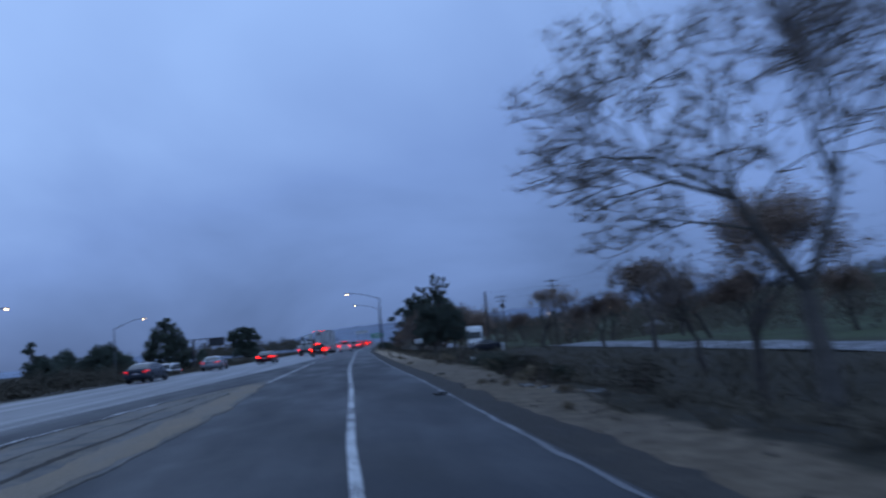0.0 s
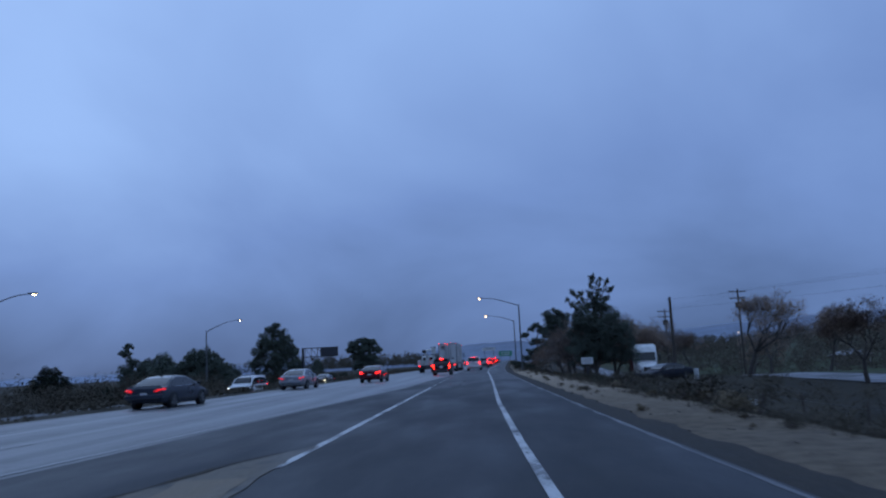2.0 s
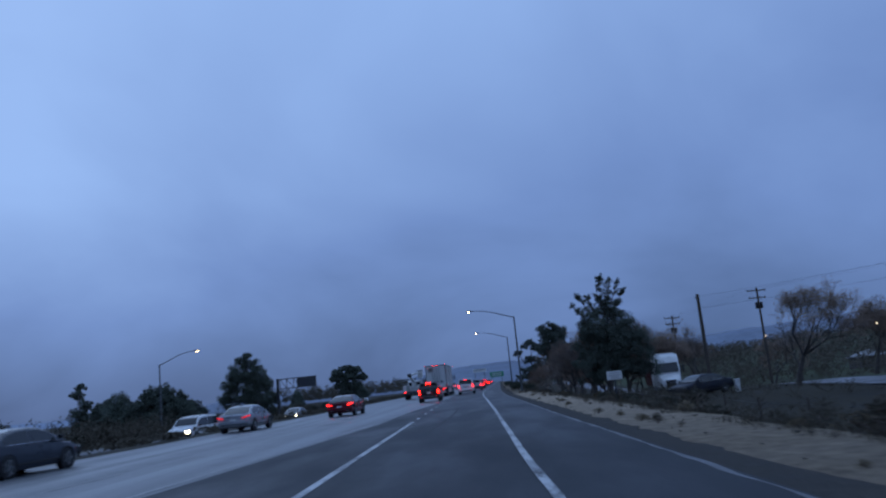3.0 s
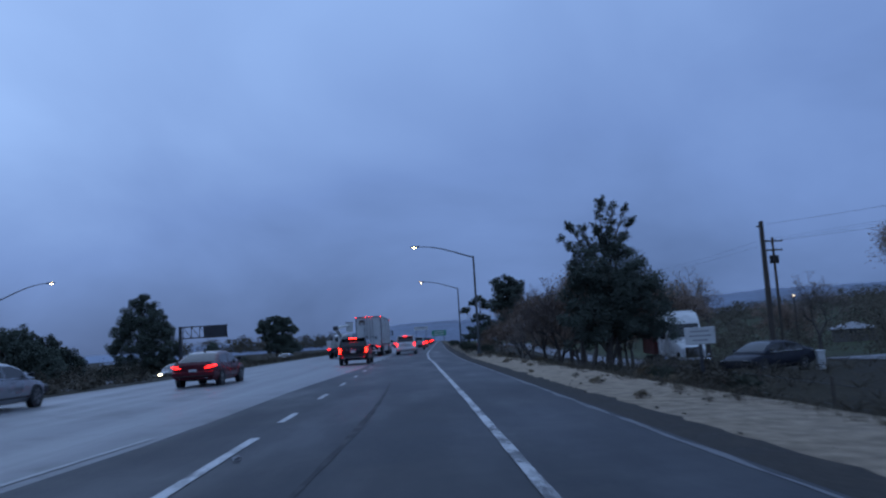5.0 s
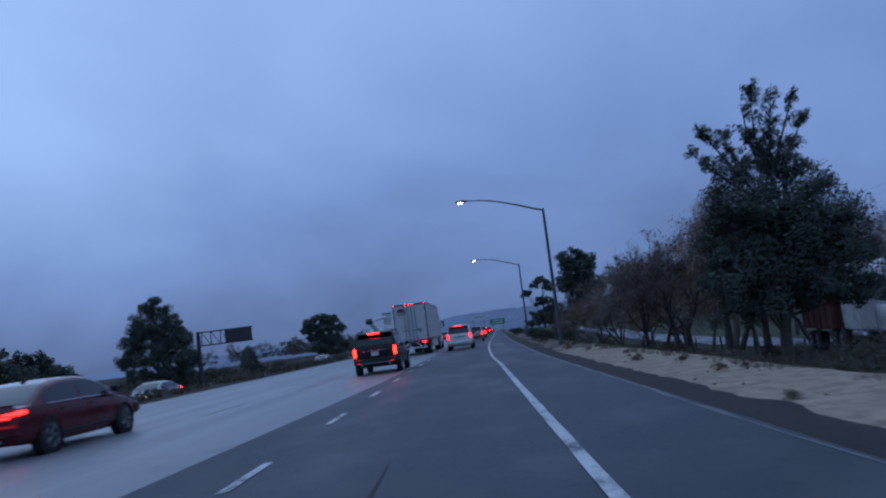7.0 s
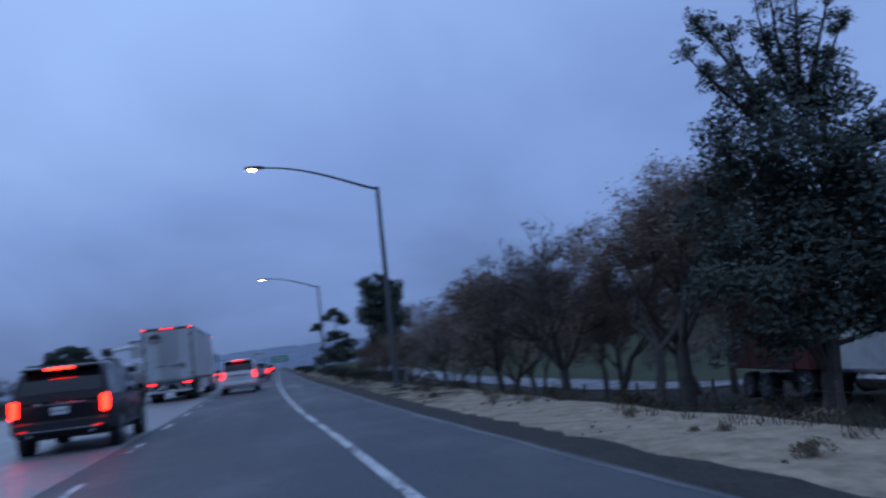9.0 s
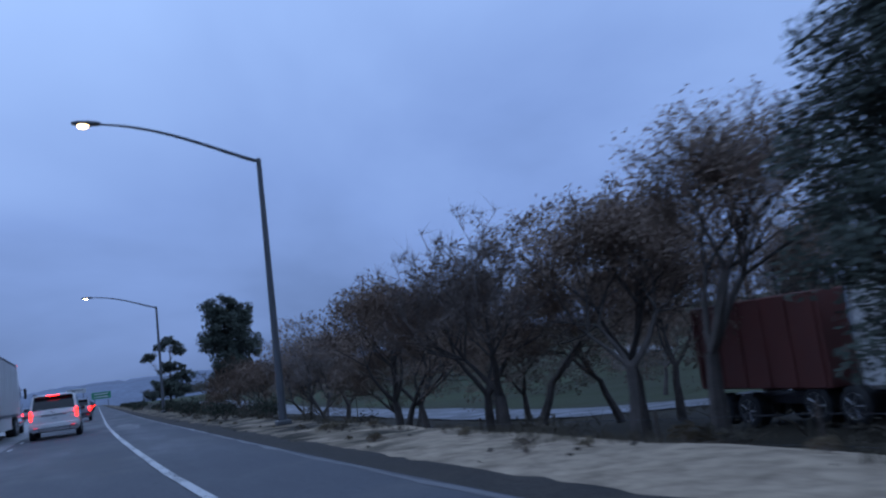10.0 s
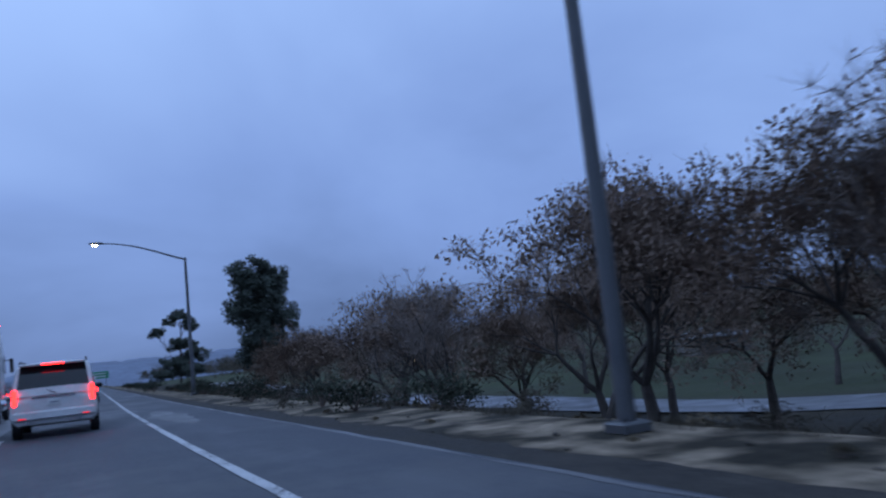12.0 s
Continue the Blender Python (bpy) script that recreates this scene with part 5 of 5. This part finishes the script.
        # Emission is added to these reflectors, though they are no lamps.
        for s in (-1, 1):
            part("reflector", Mesh().box((s * W * 0.36, stations[0][0] - 0.052, 0.52), (0.16, 0.02, 0.035), 0.006), TAIL_LOW, ob, "small red reflector")
        part("roof_spoiler", Mesh().box((0, r0 - 0.06, zr - 0.06), (2 * w2 - 0.14, 0.30, 0.06), 0.02), paint, ob)
    back, front = stations[0][0], stations[-1][0]
    # bumpers, sills, plate, lamps
    zl = stations[1][1]
    bump = part("rear_bumper", Mesh().box((0, back + 0.08, zl + 0.22), (W * 0.94, 0.26, 0.26), 0.06), bumper or (TRIM if suv else paint), ob)
    part("bumper_trim", Mesh().box((0, back - 0.055, zl + 0.14), (W * 0.72, 0.03, 0.035), 0.01), CHROME if suv else TRIM, bump)
    part("front_bumper", Mesh().box((0, front - 0.10, zl + 0.22), (W * 0.92, 0.26, 0.30), 0.07), TRIM, ob)
    for s in (-1, 1):
        part("sill", Mesh().box((s * (W / 2 - 0.06), (back + front) / 2, zl + 0.05), (0.10, L * 0.50, 0.10), 0.03), TRIM, ob)
        mi = part("mirror", Mesh().box((s * (W / 2 + 0.07), c1 - 0.45, belt + 0.10), (0.20, 0.11, 0.15), 0.04), TRIM, ob)
        part("mirror_glass", Mesh().box((s * (W / 2 + 0.07), c1 - 0.512, belt + 0.10), (0.15, 0.008, 0.11), 0.003), GLASS, mi)
        for k, u in enumerate((0.30, 0.62)):
            yy = c0 + (c1 - c0) * u
            part("door_handle", Mesh().box((s * (W / 2 + 0.005), yy, belt - 0.12), (0.03, 0.16, 0.03), 0.008), CHROME if suv else paint, ob)
        part("exhaust", Mesh().tube([(s * W * 0.3, back - 0.03, zl + 0.06), (s * W * 0.3, back + 0.2, zl + 0.06)], 0.035, 9), CHROME, ob)
        # wheels and arches
        for yy in (back + L * 0.205, front - L * 0.185):
            arch = Mesh()
            arch.rings([[(s * (W / 2 - 0.20 + u), yy + q * math.cos(a), r + q * math.sin(a)) for a in (2 * math.pi * k / 24 for k in range(24))] for u, q in ((0.0, r * 1.14), (0.212, r * 1.14), (0.212, r * 1.05), (0.06, r * 1.02))], cap=False)
            part("wheel_arch", arch, TRIM, ob)
            wheel(ob, s * (W / 2 - 0.10), yy, r, 0.23)
        tm = tail_mat or (TAIL if brake else TAIL_DIM)
        if tail == "upright":
            tl = Mesh().box((s * (W / 2 - 0.125), back + 0.05, belt - 0.12), (0.12, 0.16, 0.36), 0.03)
        elif tail == "tall":
            tl = Mesh().box((s * (W / 2 - 0.12), back + 0.055, belt - 0.03), (0.11, 0.15, 0.42), 0.03)
        else:
            tl = Mesh().box((s * (W / 2 - 0.20), back + 0.065, belt - 0.10), (0.30, 0.15, 0.06), 0.02).box((s * (W / 2 - 0.085), back + 0.20, belt - 0.09), (0.09, 0.30, 0.09), 0.03)
            tl.box((s * (W / 2 - 0.30), back + 0.035, belt - 0.16), (0.26, 0.12, 0.045), 0.015)
        part("tail_light", tl, tm, ob, "glowing red tail light")
        hl = Mesh().box((s * (W / 2 - 0.29), front - 0.04, hood - 0.22), (0.34, 0.16, 0.15), 0.04)
        part("headlight", hl, HEAD if head else GLASS, ob, "bright headlight" if head else "clear headlight")
    if brake and suv:
        part("brake_bar", Mesh().box((0, r0 - 0.2, zr - 0.065), (0.52, 0.05, 0.045), 0.01), tm, ob, "glowing red brake light bar")
    pl = part("number_plate", Mesh().box((0, back - 0.018, belt - 0.20 if suv else belt - 0.30), (0.32, 0.02, 0.16), 0.005), PLATE, ob, "pale number plate")
    part("plate_bar", Mesh().box((0, back - 0.031, belt - 0.20 if suv else belt - 0.30), (0.20, 0.006, 0.035)), mat("plate_grey", (0.25, 0.26, 0.30), 0.5), pl)
    part("grille", Mesh().box((0, front + 0.012, hood - 0.28), (W * 0.5, 0.04, 0.22), 0.02), TRIM, ob)
    part("underbody", Mesh().box((0, 0, zl + 0.02), (W * 0.8, L * 0.9, 0.14), 0.03), TRIM, ob)
    return ob


def suv(name, label, paint, group="traffic", brake=True, tail="upright", L=5.0, W=1.98, H=1.80, **kw):
    b, f = -L / 2, L / 2
    st = [(b, 0.50, 0.98, W / 2 - 0.12), (b + 0.06, 0.36, 1.06, W / 2 - 0.03), (b + 0.5, 0.30, 1.09, W / 2), (b + L * 0.35, 0.28, 1.09, W / 2), (b + L * 0.62, 0.28, 1.08, W / 2), (f - 1.25, 0.29, 1.08, W / 2 - 0.01), (f - 0.5, 0.31, 1.04, W / 2 - 0.04), (f - 0.12, 0.36, 0.96, W / 2 - 0.09), (f, 0.45, 0.84, W / 2 - 0.18)]
    g = H - 1.04
    roof = [(b + 0.02, 0.02), (b + 0.10, g * 0.25), (b + 0.26, g * 0.74), (b + 0.40, g * 0.94), (b + 0.9, g), (b + L * 0.42, g * 1.0), (b + L * 0.56, g * 0.95), (f - 1.85, g * 0.80), (f - 1.35, g * 0.30), (f - 1.08, 0.02)]
    posts = (b + 0.22, b + 1.25, b + 2.35, f - 1.45)
    return road_car(name, label, paint, L, W, H, 1.08, 1.0, roof, (b + 0.32, f - 1.95), posts, st, group, r=0.385, suv=True, brake=brake, tail=tail, **kw)


def sedan(name, label, paint, group="traffic", brake=True, L=4.85, W=1.86, H=1.44, **kw):
    b, f = -L / 2, L / 2
    st = [(b, 0.46, 0.90, W / 2 - 0.16), (b + 0.10, 0.32, 0.99, W / 2 - 0.05), (b + 0.6, 0.24, 1.00, W / 2 - 0.01), (b + L * 0.32, 0.20, 0.96, W / 2), (b + L * 0.6, 0.20, 0.94, W / 2), (f - 1.2, 0.21, 0.93, W / 2 - 0.01), (f - 0.5, 0.23, 0.84, W / 2 - 0.04), (f - 0.12, 0.27, 0.74, W / 2 - 0.12), (f, 0.36, 0.64, W / 2 - 0.24)]
    g = H - 0.91
    roof = [(b + 0.42, 0.02), (b + 0.80, g * 0.42), (b + 1.25, g * 0.80), (b + 1.75, g * 0.97), (b + 2.25, g), (b + 2.75, g * 0.96), (f - 1.70, g * 0.74), (f - 1.25, g * 0.34), (f - 0.95, 0.02)]
    posts = (b + 0.95, b + 2.20, f - 1.40)
    return road_car(name, label, paint, L, W, H, 0.95, 0.84, roof, (b + 1.25, f - 2.05), posts, st, group, r=0.335, brake=brake, tail="wide", **kw)


def pickup(name, label, paint, group="traffic", head=True, L=5.7, W=1.98):
    ob = suv(name, label, paint, group, brake=False, L=L, W=W, H=1.86, head=head, category="pickup truck")
    return ob


def place(ob, x, y, z=0.0, turn=0.0, roll=0.0):
    ob.matrix_world = pose(x, y, z, 0, roll, turn)
    return ob


def heading(y):
    """Turn of a car that follows the concrete lanes at y."""
    return -math.degrees(math.atan((conc_x(y + 6) - conc_x(y - 6)) / 12))


BLACK = mat("black_car_paint", (0.006, 0.006, 0.008), 0.32, vary=0.12, scale=1.2, fine=10, rough_vary=0.08, spec=0.28)
WHITE = car_paint("white_car_paint", (0.62, 0.62, 0.61), 0.3, 0.0)
MAROON = car_paint("maroon_car_paint", (0.085, 0.010, 0.016), 0.25)
SLATE = car_paint("slate_car_paint", (0.034, 0.040, 0.054), 0.32)
SILVER = car_paint("silver_car_paint", (0.30, 0.31, 0.33), 0.3, 0.6)

place(suv("black_suv", "black SUV with glowing brake lights in the concrete lane", BLACK), -3.2, 107.5, 0, heading(107))
place(suv("white_suv", "white SUV with red tail lights in the slip lane", WHITE, brake=True, tail="tall", L=5.3, W=2.04, H=1.92, tail_mat=TAIL_DIM, bumper=WHITE), 0.0, 136.5, 0, -2)
place(sedan("maroon_sedan", "maroon sedan with glowing tail lights in the middle lane", MAROON, tail_mat=TAIL_DIM), -8.2, 87.9, 0, heading(88))
place(sedan("slate_sedan", "slate grey sedan in the far lane", SLATE, brake=False, tail_mat=TAIL_LOW), -13.5, 55.4, 0, heading(55))
place(sedan("silver_sedan", "silver sedan in the far lane", SILVER, brake=False, tail_mat=TAIL_LOW), -12.3, 77.0, 0, heading(77))

# articulated lorry
def tractor(label, paint, group, head=False, top=3.95):
    ob = thing("semi_tractor", label, "truck", group)
    W = 2.45
    cab = Mesh()
    for_rows = [(-2.7, 0.95, 3.0, 1.20), (-2.6, 0.9, 3.75, 1.22), (-1.6, 0.9, top, 1.22), (-0.4, 0.9, top - 0.02, 1.22), (0.2, 0.9, top - 0.35, 1.20), (0.9, 0.9, 2.55, 1.14), (1.15, 0.9, 2.0, 1.10)]
    cab.rings([section(y, zb, zt, w, round_top=0.3) for y, zb, zt, w in for_rows])
    cb = part("cab", cab, paint, ob)
    hood = Mesh().rings([section(y, 0.75, zt, w, round_top=0.25) for y, zt, w in ((1.0, 2.05, 1.06), (1.9, 1.95, 1.0), (2.7, 1.75, 0.92), (3.1, 1.45, 0.80))])
    part("hood", hood, paint, ob)
    n = Vector((0, 0.88, 0.5)).normalized()
    part("windscreen", Mesh().slab([Vector(p) + n * 0.05 for p in ((-0.98, 1.07, 2.16), (0.98, 1.07, 2.16), (0.98, 0.60, 3.02), (-0.98, 0.60, 3.02))], n, 0.02), GLASS, cb, "dark windscreen")
    for s in (-1, 1):
        part("side_window", Mesh().slab([Vector((s * 1.225, y, z)) for y, z in ((-0.45, 2.1), (0.55, 2.1), (0.35, 2.85), (-0.45, 2.85))], (s, 0, 0), 0.015), GLASS, cb)
        mi = part("mirror", Mesh().box((s * 1.45, 0.75, 2.45), (0.16, 0.10, 0.65), 0.04), TRIM, ob)
        part("mirror_arm", Mesh().tube([(s * 1.15, 0.8, 2.7), (s * 1.42, 0.78, 2.7)], 0.02, 6), TRIM, mi)
        part("headlight", Mesh().box((s * 0.78, 2.95, 1.12), (0.32, 0.25, 0.28), 0.06), HEAD if head else GLASS, ob, "headlight")
        part("fuel_tank", Mesh().tube([(s * 1.0, -1.6, 0.72), (s * 1.0, -1.55, 0.72), (s * 1.0, -0.1, 0.72), (s * 1.0, -0.05, 0.72)], [0.2, 0.3, 0.3, 0.2], 14), CHROME, ob)
        part("stack", Mesh().tube([(s * 1.1, -2.85, 1.0), (s * 1.1, -2.85, top + 0.1)], 0.07, 9), CHROME, ob)
        part("fender", Mesh().box((s * 1.0, 2.1, 1.02), (0.34, 1.15, 0.18), 0.08), paint, ob)
        wheel(ob, s * 1.04, 2.1, 0.51, 0.30)
        for y in (-4.4, -3.1):
            wheel(ob, s * 0.98, y, 0.51, 0.56)
    part("grille", Mesh().box((0, 3.06, 1.2), (0.9, 0.10, 0.75), 0.05), CHROME, ob)
    part("bumper", Mesh().box((0, 3.12, 0.66), (2.3, 0.25, 0.36), 0.08), CHROME, ob)
    part("fairing", Mesh().box((0, -1.3, top - 0.05), (2.0, 1.9, 0.28), 0.12), paint, ob)
    part("chassis", Mesh().box((0, -2.0, 0.85), (0.9, 6.0, 0.28), 0.04), DARK_STEEL, ob)
    return ob


def trailer(label, panel, group, L=15.2):
    ob = thing("box_trailer", label, "trailer", group)
    zb, zt, W = 1.12, 4.08, 2.58
    bx = part("box", Mesh().box((0, L / 2, (zb + zt) / 2), (W, L, zt - zb), 0.03), panel, ob)
    for s in (-1, 1):
        for k in range(12):
            part("panel_seam", Mesh().box((s * (W / 2 + 0.004), 0.6 + k * (L - 1.2) / 11, (zb + zt) / 2), (0.010, 0.06, zt - zb - 0.16)), STEEL, bx)
        part("side_rail", Mesh().box((s * (W / 2 + 0.006), L / 2, zb + 0.07), (0.03, L, 0.14), 0.008), STEEL, bx)
        part("top_rail", Mesh().box((s * (W / 2 + 0.006), L / 2, zt - 0.05), (0.03, L, 0.10), 0.008), STEEL, bx)
        part("skirt", Mesh().box((s * (W / 2 - 0.03), L * 0.47, 0.80), (0.03, L * 0.45, 0.62), 0.01), panel, ob)
        door = part("door", Mesh().box((s * 0.625, -0.02, (zb + zt) / 2 - 0.02), (1.20, 0.05, zt - zb - 0.26), 0.012), panel, ob, "white trailer door")
        for u in (0.16, 0.42):
            rod = part("lock_rod", Mesh().tube([(s * u, -0.075, zb + 0.05), (s * u, -0.075, zt - 0.15)], 0.019, 8), STEEL, door)
            part("lock_handle", Mesh().box((s * (u + 0.10), -0.09, zb + 0.85), (0.22, 0.02, 0.05), 0.006), DARK_STEEL, rod)
        for z in (zb + 0.35, zb + 1.1, zb + 1.85, zb + 2.5):
            part("hinge", Mesh().box((s * 1.20, -0.055, z), (0.14, 0.03, 0.09), 0.008), STEEL, door)
        part("corner_post", Mesh().box((s * (W / 2 - 0.02), -0.01, (zb + zt) / 2), (0.08, 0.10, zt - zb), 0.012), STEEL, ob)
        for u in (0.82, 1.05):
            part("tail_light", Mesh().tube([(s * u, -0.075, zb - 0.12), (s * u, -0.045, zb - 0.12)], [0.055, 0.065], 12), TAIL_DIM, ob, "glowing red tail light")
        part("brace", Mesh().tube([(s * 0.25, -0.02, zb - 0.08), (s * 0.72, -0.05, 0.60)], 0.04, 7), WHITE_PANEL, ob, "white bumper brace")
        part("bumper_leg", Mesh().box((s * 0.95, -0.03, zb - 0.30), (0.10, 0.08, 0.5), 0.015), WHITE_PANEL, ob)
        part("mud_flap", Mesh().box((s * 0.92, 0.75, 0.60), (0.6, 0.015, 0.62)), RUBBER, ob)
        for y in (1.7, 2.95):
            wheel(ob, s * 0.98, y, 0.51, 0.56)
        part("landing_leg", Mesh().box((s * 0.75, L - 3.2, 0.75), (0.10, 0.10, 0.75), 0.01), DARK_STEEL, ob)
        part("corner_marker", Mesh().box((s * 1.22, -0.055, zt - 0.07), (0.13, 0.03, 0.045), 0.008), MARKER, ob, "red marker light")
        part("side_marker", Mesh().box((s * (W / 2 + 0.03), L - 0.3, zt - 0.07), (0.03, 0.13, 0.045), 0.008), MARKER, ob, "red marker light")
    for u in (-0.28, 0.0, 0.28):
        part("centre_marker", Mesh().box((u, -0.055, zt - 0.07), (0.13, 0.03, 0.045), 0.008), MARKER, ob, "red marker light")
    part("header", Mesh().box((0, -0.01, zt - 0.07), (W, 0.08, 0.13), 0.015), STEEL, ob)
    part("rear_sill", Mesh().box((0, -0.02, zb - 0.10), (W, 0.08, 0.18), 0.02), STEEL, ob)
    part("under_ride_bar", Mesh().box((0, -0.05, 0.57), (2.2, 0.10, 0.11), 0.02), WHITE_PANEL, ob, "white underride bar")
    pl = part("number_plate", Mesh().box((-0.3, -0.07, zb - 0.32), (0.32, 0.015, 0.16), 0.004), PLATE, ob)
    part("plate_bar", Mesh().box((-0.3, -0.08, zb - 0.32), (0.24, 0.004, 0.06)), INK, pl)
    # faded emblem: half disc over bars, and a small stencil block
    em = Mesh()
    em.rings([[(-0.66 + 0.34 * math.cos(a), -0.046 - d, zt - 0.62 + 0.30 * math.sin(a)) for a in (math.pi * k / 14 for k in range(15))] for d in (0, 0.006)])
    part("emblem", em, SIGN_BROWN, ob, "faded brown half-disc emblem")
    for i in range(2):
        part("emblem_bar", Mesh().box((-0.66, -0.049, zt - 0.70 - 0.12 * i), (0.78 - 0.12 * i, 0.006, 0.055)), SIGN_BROWN, ob)
    for i in range(4):
        part("stencil_bar", Mesh().box((0.72, -0.049, zb + 0.92 - 0.085 * i), (0.30 - 0.05 * (i % 2), 0.006, 0.05)), INK, ob)
    part("undercarriage", Mesh().box((0, 2.3, 0.85), (1.1, 3.6, 0.35), 0.05), DARK_STEEL, ob)
    return ob


tr_y = 133.5
tr = place(trailer("white box trailer with rear doors and red marker lights", TRAILER, "traffic"), -3.75, tr_y, 0, heading(tr_y + 8))
tc_ob = tractor("white lorry tractor pulling the box trailer", WHITE, "traffic")
off = Matrix.Rotation(radians(heading(tr_y + 8)), 3, "Z") @ Vector((0, 18.0, 0))
place(tc_ob, -3.75 + off.x, tr_y + off.y, 0, heading(tr_y + 8))

# utility truck with a folded lift arm
def bucket_truck():
    ob = thing("bucket_truck", "white utility truck with a folded lift arm and bucket", "truck", "traffic")
    part("cab", Mesh().rings([section(y, 0.6, zt, w, round_top=0.2) for y, zt, w in ((1.2, 2.35, 1.0), (1.4, 2.5, 1.02), (2.3, 2.5, 1.02), (2.75, 1.75, 1.0), (3.6, 1.55, 0.95), (3.75, 1.25, 0.85))]), WHITE, ob)
    part("rear_window", Mesh().box((0, 1.19, 2.0), (1.5, 0.03, 0.5), 0.02), GLASS, ob)
    part("bed", Mesh().box((0, -1.1, 0.95), (2.35, 4.4, 0.22), 0.04), DARK_STEEL, ob)
    for s in (-1, 1):
        bx = part("side_locker", Mesh().box((s * 0.95, -1.0, 1.45), (0.44, 4.0, 0.85), 0.04), WHITE_PANEL, ob)
        for k in range(4):
            part("locker_door", Mesh().box((s * 1.175, -2.5 + k * 1.0, 1.45), (0.02, 0.9, 0.7), 0.008), WHITE_PANEL, bx)
        part("tail_light", Mesh().box((s * 0.95, -3.32, 0.98), (0.26, 0.05, 0.12), 0.02), TAIL_DIM, ob, "glowing red tail light")
        wheel(ob, s * 0.9, 2.55, 0.45, 0.28)
        wheel(ob, s * 0.88, -1.5, 0.45, 0.5)
        part("mirror", Mesh().box((s * 1.25, 2.4, 2.0), (0.18, 0.08, 0.36), 0.03), TRIM, ob)
        part("outrigger", Mesh().box((s * 0.9, -3.1, 0.62), (0.16, 0.16, 0.6), 0.02), DARK_STEEL, ob)
    part("turret", Mesh().tube([(0, 0.2, 1.0), (0, 0.2, 1.3), (0, 0.2, 2.35)], [0.42, 0.36, 0.30], 14), WHITE_PANEL, ob)
    part("lower_arm", Mesh().tube([(0, 0.25, 2.3), (-0.15, -1.2, 2.75), (-0.25, -2.3, 3.15)], [0.20, 0.18, 0.16], 8), WHITE_PANEL, ob)
    part("upper_arm", Mesh().tube([(-0.25, -2.3, 3.15), (0.25, -0.9, 3.3), (0.8, 0.9, 3.45)], [0.15, 0.13, 0.11], 8), WHITE_PANEL, ob)
    part("elbow", Mesh().tube([(-0.5, -2.3, 3.15), (0.0, -2.3, 3.15)], 0.24, 12), DARK_STEEL, ob)
    bk = part("bucket", Mesh().rings([[(0.85 + w * c, 1.2 + w * d, z) for c, d in ((-1, -1), (1, -1), (1, 1), (-1, 1))] for z, w in ((2.75, 0.30), (3.75, 0.36))]), WHITE_PANEL, ob)
    part("bucket_lip", Mesh().box((0.85, 1.2, 3.76), (0.80, 0.80, 0.07), 0.02), TRIM, bk)
    part("rear_bumper", Mesh().box((0, -3.35, 0.72), (2.2, 0.12, 0.18), 0.03), DARK_STEEL, ob)
    part("step", Mesh().box((0.6, -3.5, 0.50), (0.5, 0.3, 0.06), 0.01), STEEL, ob)
    part("ladder_rack", Mesh().tube([(-0.8, -3.0, 1.9), (-0.8, -3.0, 2.5), (-0.8, 0.9, 2.5), (-0.8, 0.9, 1.9)], 0.03, 6), STEEL, ob)
    return ob


place(bucket_truck(), -7.1, 139.0, 0, heading(139))

# parked lorry, its rust-red trailer and a dark car beyond the ditch
place(tractor("parked white lorry tractor beyond the ditch", WHITE, "parked vehicles", top=3.85), 18.9, 105.6, land(18.9, 105.6), 172)
rb = thing("red_trailer", "rust-red trailer parked behind the lorry", "trailer", "parked vehicles")
place(rb, 19.75, 112.0, land(19.75, 112.0), 172)
part("box", Mesh().box((0, 0, 2.45), (2.5, 5.6, 2.6), 0.04), RED_BOX, rb)
for k in range(6):
    for s in (-1, 1):
        part("rib", Mesh().box((s * 1.27, -2.6 + k * 1.04, 2.45), (0.05, 0.10, 2.5), 0.01), RED_BOX, rb)
part("chassis", Mesh().box((0, 0, 0.75), (1.0, 5.4, 0.25), 0.03), DARK_STEEL, rb)
for s in (-1, 1):
    for y in (-2.0, -0.75):
        wheel(rb, s * 0.95, y, 0.5, 0.5)
place(sedan("parked_sedan", "dark blue sedan parked beyond the ditch", car_paint("dark_blue_car_paint", (0.006, 0.008, 0.018), 0.5), "parked vehicles", brake=False, tail_mat=GLASS), 17.3, 89.2, land(17.3, 89.2) + 0.02, 120)

# oncoming cars beyond the median, headlights on
on1 = place(pickup("oncoming_pickup", "white pickup with bright headlights in the oncoming lanes", WHITE, "oncoming traffic"), -20.4, 91.0, -0.80, 180 + heading(84))
on2 = place(sedan("oncoming_sedan", "pale sedan with headlights in the oncoming lanes", SILVER, "oncoming traffic", brake=False, head=True), -19.4, 121.0, -0.80, 180 + heading(128))
for x, y in ((-20.5, 175), (-16.5, 230), (-19.5, 300)):
    place(copy_thing(on2, pose(0, 0, 0)), x + bend(y), y, -0.80, 180 + heading(y))

# traffic further ahead
lead = place(suv("silver_suv", "pale SUV far ahead with red tail lights", SILVER, brake=False), 0.0 + bend(168), 168, 0, heading(168))
dark = place(suv("dark_suv", "dark SUV far ahead with red brake lights", BLACK), -7.6 + bend(186), 186, 0, heading(186))
red = place(sedan("dark_sedan", "dark sedan far ahead with red brake lights", SLATE), -0.1 + bend(196), 196, 0, heading(196))
rng = random.Random(3)
for k in range(16):
    y = 205 + k * 13 + rng.uniform(-3, 3)
    lane = (-0.1, -4.2, -7.8, -11.4)[k % 4]
    src = (lead, dark, red, dark)[rng.randrange(4)]
    place(copy_thing(src, pose(0, 0, 0)), lane + bend(y), y, 0, heading(y))
